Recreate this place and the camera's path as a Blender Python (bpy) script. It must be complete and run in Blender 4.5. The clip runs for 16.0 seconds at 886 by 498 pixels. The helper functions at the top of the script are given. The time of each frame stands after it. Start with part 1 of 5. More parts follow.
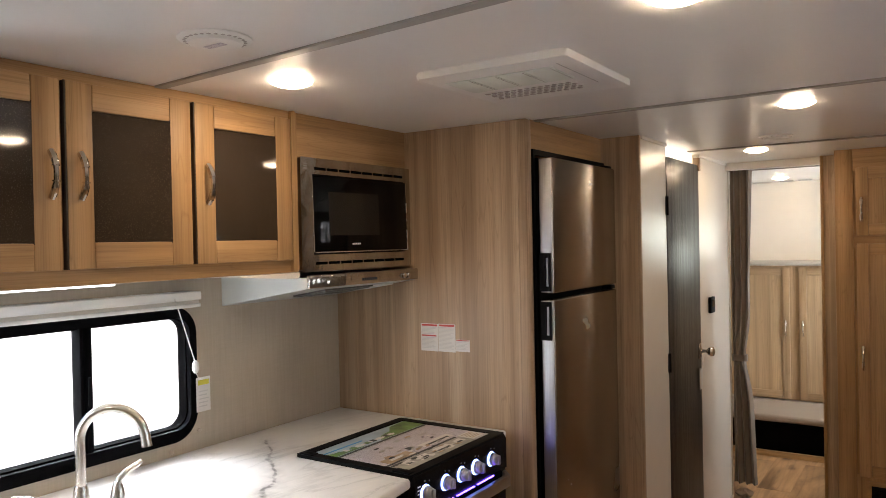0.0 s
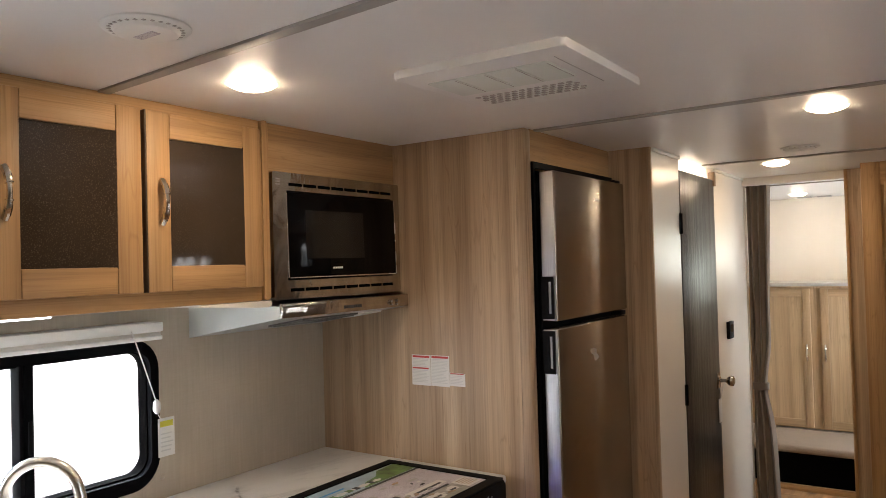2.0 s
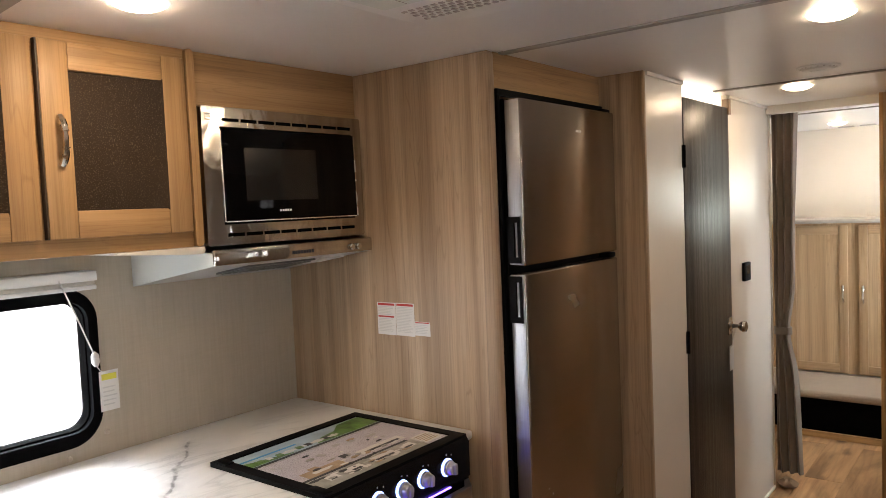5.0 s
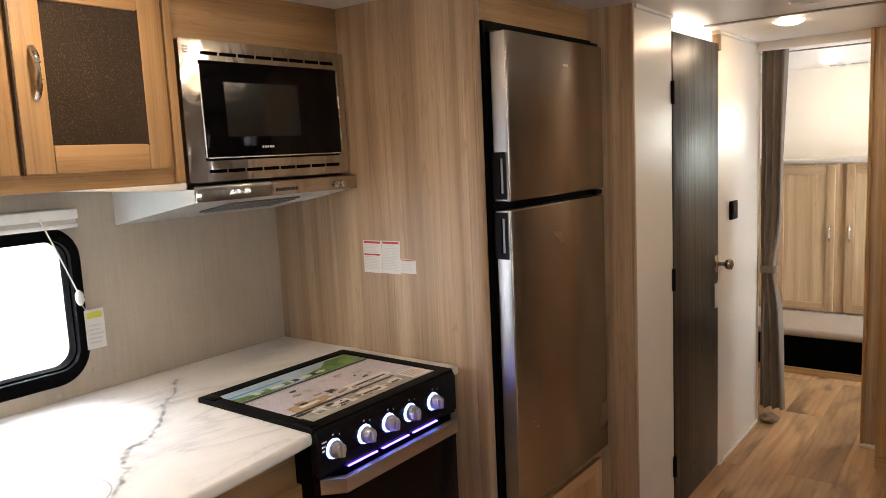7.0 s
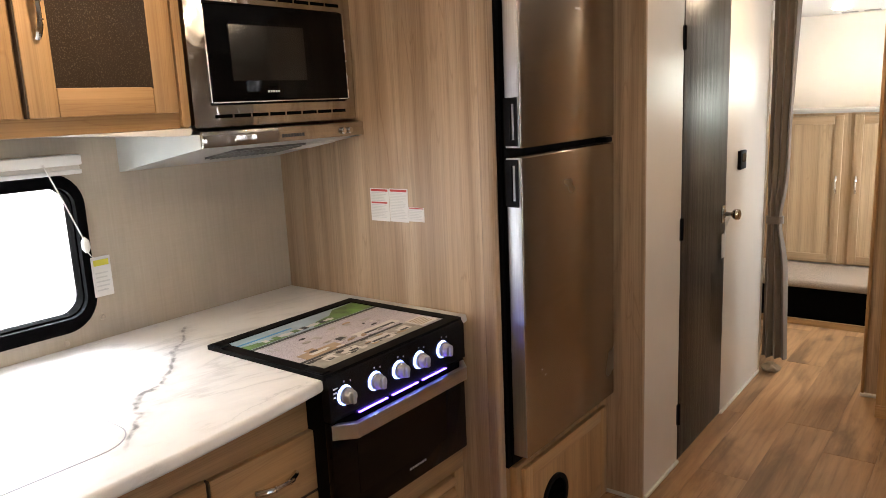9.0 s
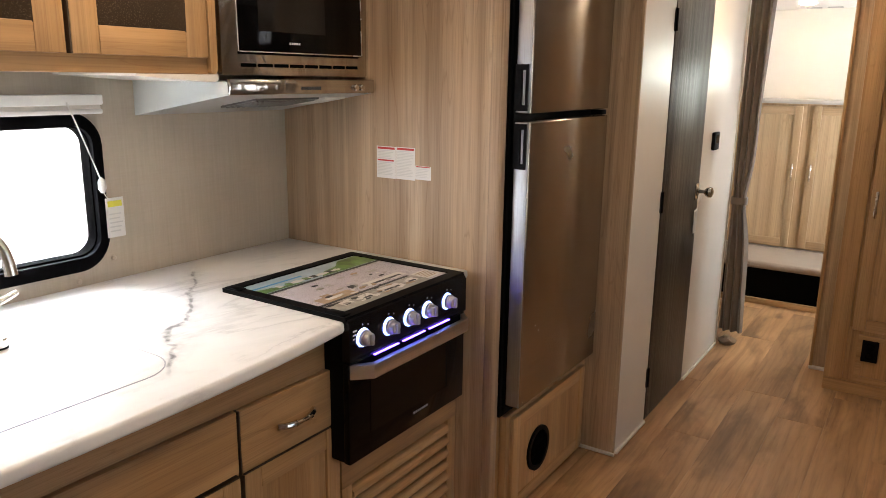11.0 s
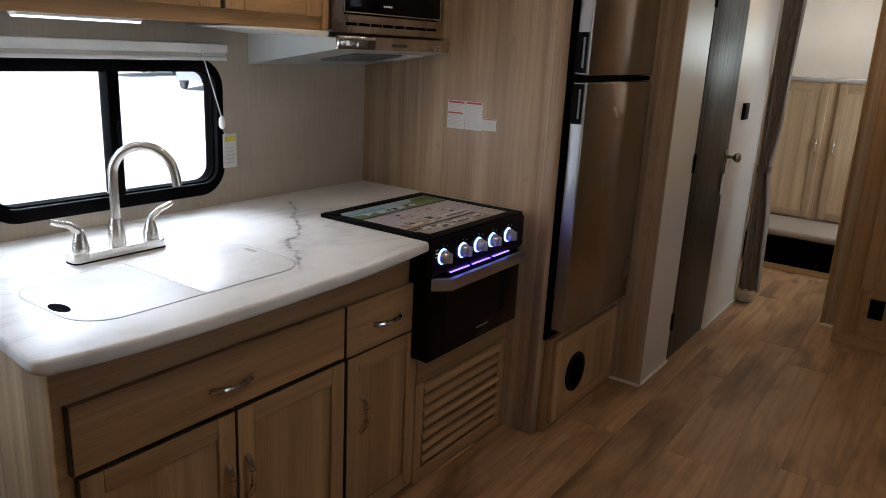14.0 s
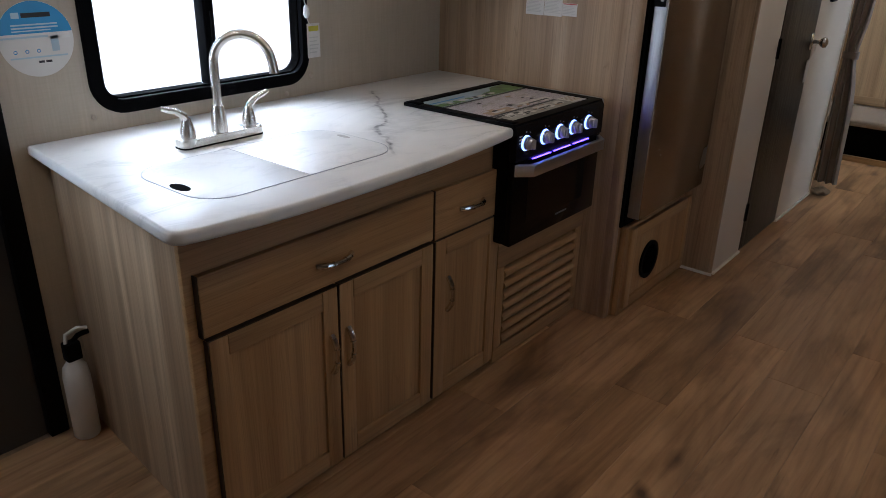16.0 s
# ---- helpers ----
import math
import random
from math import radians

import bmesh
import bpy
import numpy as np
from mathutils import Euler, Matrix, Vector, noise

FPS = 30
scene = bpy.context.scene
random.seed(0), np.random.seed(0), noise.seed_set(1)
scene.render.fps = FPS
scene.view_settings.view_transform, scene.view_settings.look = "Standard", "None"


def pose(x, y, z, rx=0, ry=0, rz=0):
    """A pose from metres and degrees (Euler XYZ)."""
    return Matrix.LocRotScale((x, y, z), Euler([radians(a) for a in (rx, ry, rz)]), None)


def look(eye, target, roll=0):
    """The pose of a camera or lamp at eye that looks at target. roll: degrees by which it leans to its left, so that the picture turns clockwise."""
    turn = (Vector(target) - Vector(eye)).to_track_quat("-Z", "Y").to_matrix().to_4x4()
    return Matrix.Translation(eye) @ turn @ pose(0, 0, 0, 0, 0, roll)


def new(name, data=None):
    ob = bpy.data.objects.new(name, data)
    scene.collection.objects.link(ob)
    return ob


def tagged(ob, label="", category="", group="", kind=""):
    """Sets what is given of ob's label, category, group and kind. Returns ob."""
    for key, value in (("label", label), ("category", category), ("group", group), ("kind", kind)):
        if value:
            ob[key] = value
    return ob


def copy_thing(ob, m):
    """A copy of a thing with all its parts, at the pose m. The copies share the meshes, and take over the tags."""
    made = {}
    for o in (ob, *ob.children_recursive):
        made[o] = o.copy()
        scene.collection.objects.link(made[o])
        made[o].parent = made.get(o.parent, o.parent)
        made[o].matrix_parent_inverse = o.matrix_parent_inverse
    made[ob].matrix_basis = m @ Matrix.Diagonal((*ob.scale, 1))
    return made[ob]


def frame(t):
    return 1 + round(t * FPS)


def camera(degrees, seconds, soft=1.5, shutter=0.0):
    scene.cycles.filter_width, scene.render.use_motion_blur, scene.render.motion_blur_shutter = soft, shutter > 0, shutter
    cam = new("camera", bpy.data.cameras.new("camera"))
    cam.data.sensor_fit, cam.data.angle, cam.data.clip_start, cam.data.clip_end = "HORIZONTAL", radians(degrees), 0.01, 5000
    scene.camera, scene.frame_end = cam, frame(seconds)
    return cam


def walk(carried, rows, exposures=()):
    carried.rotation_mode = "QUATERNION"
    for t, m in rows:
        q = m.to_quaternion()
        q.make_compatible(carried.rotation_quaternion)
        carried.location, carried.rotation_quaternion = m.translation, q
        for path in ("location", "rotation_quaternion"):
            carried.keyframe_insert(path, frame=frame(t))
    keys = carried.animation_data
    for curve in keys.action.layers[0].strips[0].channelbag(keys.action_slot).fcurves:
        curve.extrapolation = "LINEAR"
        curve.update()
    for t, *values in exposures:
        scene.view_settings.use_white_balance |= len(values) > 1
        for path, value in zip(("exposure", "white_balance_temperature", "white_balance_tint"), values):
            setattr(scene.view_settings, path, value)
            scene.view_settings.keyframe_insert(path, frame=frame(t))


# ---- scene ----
cam = camera(61.8, 16.0, soft=0.9)
PATH = [
    (0, (0.114, -0.071, 1.622), (-0.99, 1.596, 1.602), -1.2),
    (0.5, (0.083, 0.026, 1.622), (-1.006, 1.703, 1.616), -0.9),
    (1, (0.05, 0.088, 1.624), (-1.033, 1.769, 1.651), -0.5),
    (1.5, (0.02, 0.128, 1.624), (-1.069, 1.805, 1.641), -0.5),
    (2, (0.017, 0.185, 1.626), (-1.106, 1.839, 1.664), -1.6),
    (2.5, (0.038, 0.275, 1.623), (-1.095, 1.923, 1.623), -1.3),
    (3, (0.075, 0.373, 1.625), (-1.094, 1.996, 1.603), -1.3),
    (3.5, (0.103, 0.441, 1.623), (-1.106, 2.034, 1.588), -2.0),
    (4, (0.113, 0.485, 1.62), (-1.115, 2.063, 1.566), -2.3),
    (6.5, (0.136, 0.538, 1.593), (-1.082, 2.108, 1.366), -2.7),
    (7, (0.133, 0.541, 1.583), (-1.078, 2.111, 1.321), -2.7),
    (7.5, (0.124, 0.542, 1.575), (-1.087, 2.106, 1.278), -2.7),
    (8, (0.118, 0.541, 1.575), (-1.092, 2.099, 1.245), -2.7),
    (8.5, (0.118, 0.541, 1.567), (-1.091, 2.094, 1.212), -2.7),
    (9, (0.096, 0.538, 1.567), (-1.104, 2.089, 1.179), -2.6),
    (11.5, (0.007, 0.268, 1.518), (-1.039, 1.906, 1.048), 1.2),
    (12, (0.007, 0.205, 1.51), (-1.023, 1.846, 1.015), 1.0),
    (12.5, (0.01, 0.148, 1.514), (-1.055, 1.763, 1.006), 0.7),
    (13, (0.021, 0.09, 1.511), (-1.076, 1.684, 1.007), 0.9),
    (13.5, (0.06, 0.002, 1.518), (-1.045, 1.586, 0.999), 1.9),
    (14, (0.101, -0.087, 1.504), (-0.999, 1.496, 0.973), 2.9),
    (14.5, (0.107, -0.15, 1.505), (-1.002, 1.388, 0.869), 3.6),
    (15, (0.086, -0.18, 1.497), (-1.076, 1.297, 0.814), 3.1),
    (15.5, (0.077, -0.203, 1.496), (-1.079, 1.264, 0.779), 3.1),
    (16, (0.08, -0.211, 1.481), (-1.075, 1.217, 0.691), 1.5),
]
EXPOSURES = [(0, 1.35, 6600, 13), (4, 1.4, 6600, 13), (7, 1.74, 6600, 13), (9, 1.85, 6600, 13), (12.5, 1.55, 6500, 13), (13.5, 1.0, 6200, 12), (14.5, 0.5, 5800, 11), (16, 0.48, 5700, 11)]
walk(cam, [(t, look(eye, target, roll)) for t, eye, target, roll in PATH], EXPOSURES)


# ---- world and sun ----
world = bpy.data.worlds.new("sky")
scene.world = world
world.use_nodes = True
wn = world.node_tree
wn.nodes.clear()
sky = wn.nodes.new("ShaderNodeTexSky")
sky.sky_type = "NISHITA"
sky.sun_disc = False
sky.sun_elevation = radians(60)
sky.sun_rotation = radians(174)
bg = wn.nodes.new("ShaderNodeBackground")
bg.inputs["Strength"].default_value = 0.15
wo = wn.nodes.new("ShaderNodeOutputWorld")
wn.links.new(sky.outputs[0], bg.inputs[0])
wn.links.new(bg.outputs[0], wo.inputs[0])
sun = new("sun", bpy.data.lights.new("sun", "SUN"))
sun.data.energy = 5.0
sun.data.angle = radians(0.5)
sun.data.color = (1.0, 0.95, 0.87)
sun.matrix_world = look((0.5, -5.0, 8.8), (0, 0, 0))


def sky_lamp(name, m, w, h, watts, colour=(0.86, 0.93, 1.0)):
    """An added area lamp that stands in for sky light, in or beyond an opening."""
    l = bpy.data.lights.new(name, "AREA")
    l.shape, l.size, l.size_y, l.energy, l.color = "RECTANGLE", w, h, watts, colour
    ob = new(name, l)
    ob.matrix_world = m
    return ob


LAMP = 43.0
# first two float unseen outdoors, standing in for sky through the kitchen window
sky_lamp("sky_light_kitchen", look((-3.35, 1.75, 2.15), (-1.70, 0.75, 1.00)), 2.4, 0.8, 88)
sky_lamp("sky_light_low", look((-4.6, -4.2, 1.55), (-1.98, 1.2, 1.18)), 5.0, 1.6, 90)
# added lamp without a seen source, brightens the worktop's left end
sky_lamp("sky_light_entry", look((-2.055, 0.14, 1.34), (-0.95, 0.75, 0.80)), 0.30, 0.66, 3.2, (0.82, 0.91, 1.0))
# tilted up, so that it also stands in for light bounced off the ground
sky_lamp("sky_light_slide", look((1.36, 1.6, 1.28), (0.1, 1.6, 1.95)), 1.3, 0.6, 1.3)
sky_lamp("sky_light_aisle", look((1.372, 3.245, 1.62), (0.0, 3.245, 1.60)), 0.30, 0.20, 0.5, (0.95, 0.97, 1.0))
sky_lamp("sky_light_bunk", look((0.50, 5.62, 1.28), (-1.2, 5.62, 1.0)), 0.75, 0.5, 10)
sky_lamp("sky_light_bath", look((-1.45, 3.85, 2.10), (-1.45, 3.86, 0)), 0.4, 0.4, 60)
sky_lamp("sky_light_rear", look((0.08, 6.745, 1.63), (0.08, 5.0, 1.50)), 0.56, 0.38, 2.2, (0.90, 1.0, 0.90))

# ---- materials ----


def material(name):
    m = bpy.data.materials.new(name)
    m.use_nodes = True
    nt = m.node_tree
    return m, nt, nt.nodes["Principled BSDF"]


def coords(nt, scale, spread=4.0):
    """Object coordinates, shifted for each object and stretched."""
    tc = nt.nodes.new("ShaderNodeTexCoord")
    inf = nt.nodes.new("ShaderNodeObjectInfo")
    mul = nt.nodes.new("ShaderNodeMath")
    mul.operation = "MULTIPLY"
    mul.inputs[1].default_value = spread
    nt.links.new(inf.outputs["Random"], mul.inputs[0])
    add = nt.nodes.new("ShaderNodeVectorMath")
    add.operation = "ADD"
    nt.links.new(tc.outputs["Object"], add.inputs[0])
    nt.links.new(mul.outputs[0], add.inputs[1])
    mp = nt.nodes.new("ShaderNodeMapping")
    mp.inputs["Scale"].default_value = scale
    nt.links.new(add.outputs[0], mp.inputs["Vector"])
    return mp.outputs[0]


def noise_tex(nt, vec, scale, detail=4.0, rough=0.55, distort=0.0):
    n = nt.nodes.new("ShaderNodeTexNoise")
    n.inputs["Scale"].default_value = scale
    n.inputs["Detail"].default_value = detail
    n.inputs["Roughness"].default_value = rough
    n.inputs["Distortion"].default_value = distort
    nt.links.new(vec, n.inputs["Vector"])
    return n.outputs["Fac"]


def ramp(nt, fac, stops):
    r = nt.nodes.new("ShaderNodeValToRGB")
    el = r.color_ramp.elements
    while len(el) < len(stops):
        el.new(0.5)
    for e, (p, c) in zip(el, stops):
        e.position, e.color = p, (*c, 1)
    nt.links.new(fac, r.inputs[0])
    return r.outputs[0]


def mixc(nt, fac, a, b, mode="MIX"):
    x = nt.nodes.new("ShaderNodeMix")
    x.data_type, x.blend_type = "RGBA", mode
    for sock, v in ((x.inputs[0], fac), (x.inputs[6], a), (x.inputs[7], b)):
        if isinstance(v, bpy.types.NodeSocket):
            nt.links.new(v, sock)
        elif isinstance(v, (int, float)):
            sock.default_value = v
        else:
            sock.default_value = (*v, 1)
    return x.outputs[2]


def bump(nt, bsdf, height, strength, distance=0.002):
    b = nt.nodes.new("ShaderNodeBump")
    b.inputs["Strength"].default_value = strength
    b.inputs["Distance"].default_value = distance
    nt.links.new(height, b.inputs["Height"])
    nt.links.new(b.outputs[0], bsdf.inputs["Normal"])


def rough_from(nt, bsdf, fac, lo, hi):
    m = nt.nodes.new("ShaderNodeMapRange")
    m.inputs["To Min"].default_value, m.inputs["To Max"].default_value = lo, hi
    nt.links.new(fac, m.inputs["Value"])
    nt.links.new(m.outputs[0], bsdf.inputs["Roughness"])


def wood(name, dark, mid, light, axis="z", fine=60.0, rough=(0.38, 0.55), spread=4.0, gloss=0.4, grain=0.42, streak=0.45, relief=0.12):
    """Printed oak grain along one axis, in two scales."""
    m, nt, p = material(name)
    k = {"x": (0.05, 1, 1), "y": (1, 0.05, 1), "z": (1, 1, 0.05)}[axis]
    k2 = {"x": (0.012, 1, 1), "y": (1, 0.012, 1), "z": (1, 1, 0.012)}[axis]
    v, v2 = coords(nt, k, spread), coords(nt, k2, spread)
    broad = noise_tex(nt, v, 9.0, 3.0, 0.5, 0.6)
    line = noise_tex(nt, v2, fine, 5.0, 0.7, 0.2)
    pore = noise_tex(nt, v2, fine * 5, 2.0, 0.6)
    c = ramp(nt, broad, [(0.28, dark), (0.5, mid), (0.72, light)])
    c = mixc(nt, grain, c, ramp(nt, line, [(0.28, (0.42, 0.38, 0.34)), (0.46, (0.93, 0.92, 0.91)), (0.72, (1.15, 1.12, 1.08))]), "MULTIPLY")
    c = mixc(nt, 0.35, c, ramp(nt, pore, [(0.35, (0.6, 0.57, 0.53)), (0.5, (1, 1, 1))]), "MULTIPLY")
    band = noise_tex(nt, v2, fine * 0.42, 3.0, 0.55, 0.3)
    c = mixc(nt, streak, c, ramp(nt, band, [(0.34, (0.70, 0.665, 0.63)), (0.5, (1, 1, 1)), (0.66, (1.16, 1.15, 1.13))]), "MULTIPLY")
    vein = noise_tex(nt, v, 13.0, 2.0, 0.5, 0.9)
    c = mixc(nt, streak * 0.9, c, ramp(nt, vein, [(0.468, (1, 1, 1)), (0.478, (0.62, 0.57, 0.52)), (0.484, (1, 1, 1)), (0.548, (1, 1, 1)), (0.556, (0.68, 0.63, 0.58)), (0.566, (1, 1, 1))]), "MULTIPLY")
    nt.links.new(c, p.inputs["Base Color"])
    rough_from(nt, p, line, *rough)
    p.inputs["Specular IOR Level"].default_value = gloss
    bump(nt, p, pore if relief < 0.2 else line, relief, 0.001 if relief < 0.2 else 0.004)
    return m


def plain(name, colour, rough=0.5, metal=0.0, vary=0.06, scale=30.0, bumps=0.05, spec=0.5):
    """A paint or plastic with slight unevenness at two scales."""
    m, nt, p = material(name)
    v = coords(nt, (1, 1, 1))
    big, small = noise_tex(nt, v, scale * 0.15, 3), noise_tex(nt, v, scale * 6, 3)
    lo, hi = [c * (1 - vary) for c in colour], [min(1, c * (1 + vary)) for c in colour]
    nt.links.new(ramp(nt, big, [(0.3, lo), (0.7, hi)]), p.inputs["Base Color"])
    rough_from(nt, p, small, max(0.02, rough - 0.06), min(1, rough + 0.06))
    p.inputs["Metallic"].default_value = metal
    p.inputs["Specular IOR Level"].default_value = spec
    if bumps:
        bump(nt, p, small, bumps, 0.001)
    return m


def steel(name, colour, rough, axis="y"):
    """Brushed metal with streaks along an axis."""
    m, nt, p = material(name)
    k = {"y": (1, 0.01, 1), "z": (1, 1, 0.01), "x": (0.01, 1, 1)}[axis]
    v = coords(nt, k)
    s, b = noise_tex(nt, v, 500, 3), noise_tex(nt, coords(nt, (1, 1, 1)), 4, 3)
    lo, hi = [c * 0.9 for c in colour], [min(1, c * 1.08) for c in colour]
    nt.links.new(ramp(nt, s, [(0.3, lo), (0.7, hi)]), p.inputs["Base Color"])
    p.inputs["Metallic"].default_value = 1.0
    rough_from(nt, p, b, rough - 0.04, rough + 0.05)
    return m


def wavy_steel():
    """Thin bright sheet steel that reflects in soft waves."""
    m = steel("sheet_steel", (0.52, 0.49, 0.445), 0.13, "y")
    nt = m.node_tree
    bump(nt, nt.nodes["Principled BSDF"], noise_tex(nt, coords(nt, (1, 1, 0.6)), 16, 2, 0.4, 0.5), 0.35, 0.01)
    return m


def glow(name, colour, strength):
    m, nt, p = material(name)
    p.inputs["Base Color"].default_value = (0.8, 0.8, 0.8, 1)
    p.inputs["Emission Color"].default_value = (*colour, 1)
    p.inputs["Emission Strength"].default_value = strength
    return m


# oak laminates
M_PANEL = wood("oak_panel", (0.335, 0.222, 0.131), (0.465, 0.333, 0.212), (0.575, 0.438, 0.293), "z", 62, streak=0.6)
M_OAK_V = wood("oak_upright", (0.335, 0.190, 0.080), (0.445, 0.268, 0.120), (0.52, 0.332, 0.160), "z", 60)
M_OAK_H = wood("oak_level", (0.335, 0.190, 0.080), (0.445, 0.268, 0.120), (0.52, 0.332, 0.160), "y", 60)
M_OAK_X = wood("oak_across", (0.335, 0.190, 0.080), (0.445, 0.268, 0.120), (0.52, 0.332, 0.160), "x", 60)
M_PALE_V = wood("pale_oak_upright", (0.33, 0.215, 0.112), (0.435, 0.298, 0.166), (0.51, 0.365, 0.215), "z", 60)
M_PALE_X = wood("pale_oak_across", (0.33, 0.215, 0.112), (0.435, 0.298, 0.166), (0.51, 0.365, 0.215), "x", 60)
M_OAK_EDGE = wood("oak_edge", (0.20, 0.125, 0.065), (0.26, 0.165, 0.09), (0.30, 0.2, 0.11), "z", 60)
# dark door edging, also the painted shade behind the louvres
M_EDGE_AND_SHADE = wood("dark_edge_and_shade", (0.035, 0.021, 0.011), (0.05, 0.031, 0.017), (0.065, 0.042, 0.024), "z", 60)
M_BROWN = wood("brown_panel", (0.25, 0.19, 0.135), (0.33, 0.255, 0.185), (0.40, 0.315, 0.235), "z", 40)
M_DOOR = wood("dark_oak", (0.010, 0.0085, 0.007), (0.026, 0.022, 0.019), (0.075, 0.066, 0.058), "z", 34, (0.44, 0.24), 4.0, 0.36, 0.9, 0.8, 0.8)


def plank_vinyl():
    """Brown oak-print vinyl: cathedral figure, dark knots and fine grain along y."""
    m, nt, p = material("vinyl_plank")
    v = coords(nt, (1, 0.09, 1), 9.0)
    g = coords(nt, (1, 0.03, 1), 9.0)
    fig = noise_tex(nt, v, 8.0, 5, 0.6, 1.6)
    line = noise_tex(nt, g, 75, 6, 0.7, 0.25)
    streak = noise_tex(nt, coords(nt, (1, 0.05, 1), 9.0), 46, 6, 0.72, 1.4)
    c = ramp(nt, fig, [(0.24, (0.258, 0.137, 0.058)), (0.42, (0.376, 0.214, 0.100)), (0.56, (0.464, 0.278, 0.138)), (0.78, (0.520, 0.324, 0.168))])
    # rings of the figure
    rings = nt.nodes.new("ShaderNodeTexWave")
    rings.wave_type, rings.rings_direction = "RINGS", "Z"
    rings.inputs["Scale"].default_value, rings.inputs["Distortion"].default_value = 7.0, 7.0
    rings.inputs["Detail"].default_value, rings.inputs["Detail Scale"].default_value = 3.0, 1.6
    nt.links.new(coords(nt, (1, 0.13, 1), 9.0), rings.inputs["Vector"])
    c = mixc(nt, 0.24, c, ramp(nt, rings.outputs["Fac"], [(0.0, (0.50, 0.46, 0.42)), (0.30, (0.95, 0.94, 0.93)), (1.0, (1.06, 1.05, 1.04))]), "MULTIPLY")
    # dark clouds and knots
    cloud = noise_tex(nt, coords(nt, (1, 0.30, 1), 9.0), 5.0, 4, 0.55, 0.6)
    c = mixc(nt, 0.85, c, ramp(nt, cloud, [(0.30, (0.36, 0.33, 0.30)), (0.42, (0.70, 0.68, 0.65)), (0.52, (1, 1, 1))]), "MULTIPLY")
    cells = nt.nodes.new("ShaderNodeTexVoronoi")
    cells.inputs["Scale"].default_value = 4.2
    wob = nt.nodes.new("ShaderNodeVectorMath")
    wob.operation = "MULTIPLY_ADD"
    wob.inputs[1].default_value = (0.10, 0.10, 0.0)
    warp = nt.nodes.new("ShaderNodeTexNoise")
    warp.inputs["Scale"].default_value = 9.0
    kv = coords(nt, (1, 0.42, 1), 9.0)
    nt.links.new(kv, warp.inputs["Vector"])
    nt.links.new(warp.outputs["Color"], wob.inputs[0])
    nt.links.new(kv, wob.inputs[2])
    nt.links.new(wob.outputs[0], cells.inputs["Vector"])
    c = mixc(nt, 0.9, c, ramp(nt, cells.outputs["Distance"], [(0.03, (0.14, 0.115, 0.10)), (0.085, (0.55, 0.50, 0.46)), (0.15, (1, 1, 1))]), "MULTIPLY")
    c = mixc(nt, 0.40, c, ramp(nt, streak, [(0.32, (0.30, 0.25, 0.22)), (0.37, (0.80, 0.78, 0.76)), (0.44, (1, 1, 1)), (0.7, (1.08, 1.07, 1.06))]), "MULTIPLY")
    c = mixc(nt, 0.28, c, ramp(nt, line, [(0.30, (0.42, 0.37, 0.33)), (0.48, (1, 1, 1)), (0.7, (1.14, 1.12, 1.08))]), "MULTIPLY")
    inf = nt.nodes.new("ShaderNodeObjectInfo")
    c = mixc(nt, 1.0, c, ramp(nt, inf.outputs["Random"], [(0.0, (0.82, 0.80, 0.78)), (1.0, (1.12, 1.11, 1.10))]), "MULTIPLY")
    nt.links.new(c, p.inputs["Base Color"])
    rough_from(nt, p, line, 0.36, 0.52)
    p.inputs["Specular IOR Level"].default_value = 0.4
    bump(nt, p, line, 0.15, 0.001)
    return m


M_PLANK = plank_vinyl()


def linen():
    """Beige wallboard printed with a fine upright weave."""
    m, nt, p = material("linen_wallboard")
    v = coords(nt, (1, 1, 0.04))
    h = coords(nt, (0.06, 0.06, 1))
    a, b, c = noise_tex(nt, v, 110, 5, 0.68), noise_tex(nt, h, 200, 3), noise_tex(nt, coords(nt, (1, 1, 0.6)), 9, 6, 0.65)
    col = ramp(nt, a, [(0.3, (0.475, 0.408, 0.317)), (0.7, (0.535, 0.461, 0.362))])
    col = mixc(nt, 0.12, col, ramp(nt, b, [(0.35, (0.75, 0.74, 0.72)), (0.6, (1, 1, 1))]), "MULTIPLY")
    col = mixc(nt, 0.5, col, ramp(nt, c, [(0.35, (0.82, 0.84, 0.83)), (0.7, (1, 1, 1))]), "MULTIPLY")
    nt.links.new(col, p.inputs["Base Color"])
    rough_from(nt, p, a, 0.45, 0.6)
    bump(nt, p, a, 0.08, 0.001)
    return m


def ceiling_board():
    """White vinyl board with a fine crackle that glints beside the lamps."""
    m, nt, p = material("ceiling_board")
    v = coords(nt, (1, 1, 1))
    a, b = noise_tex(nt, v, 55, 4, 0.65), noise_tex(nt, v, 1.3, 3)
    nt.links.new(ramp(nt, b, [(0.3, (0.75, 0.73, 0.70)), (0.7, (0.82, 0.80, 0.77))]), p.inputs["Base Color"])
    rough_from(nt, p, a, 0.26, 0.36)
    p.inputs["Specular IOR Level"].default_value = 0.5
    bump(nt, p, a, 0.2, 0.002)
    return m


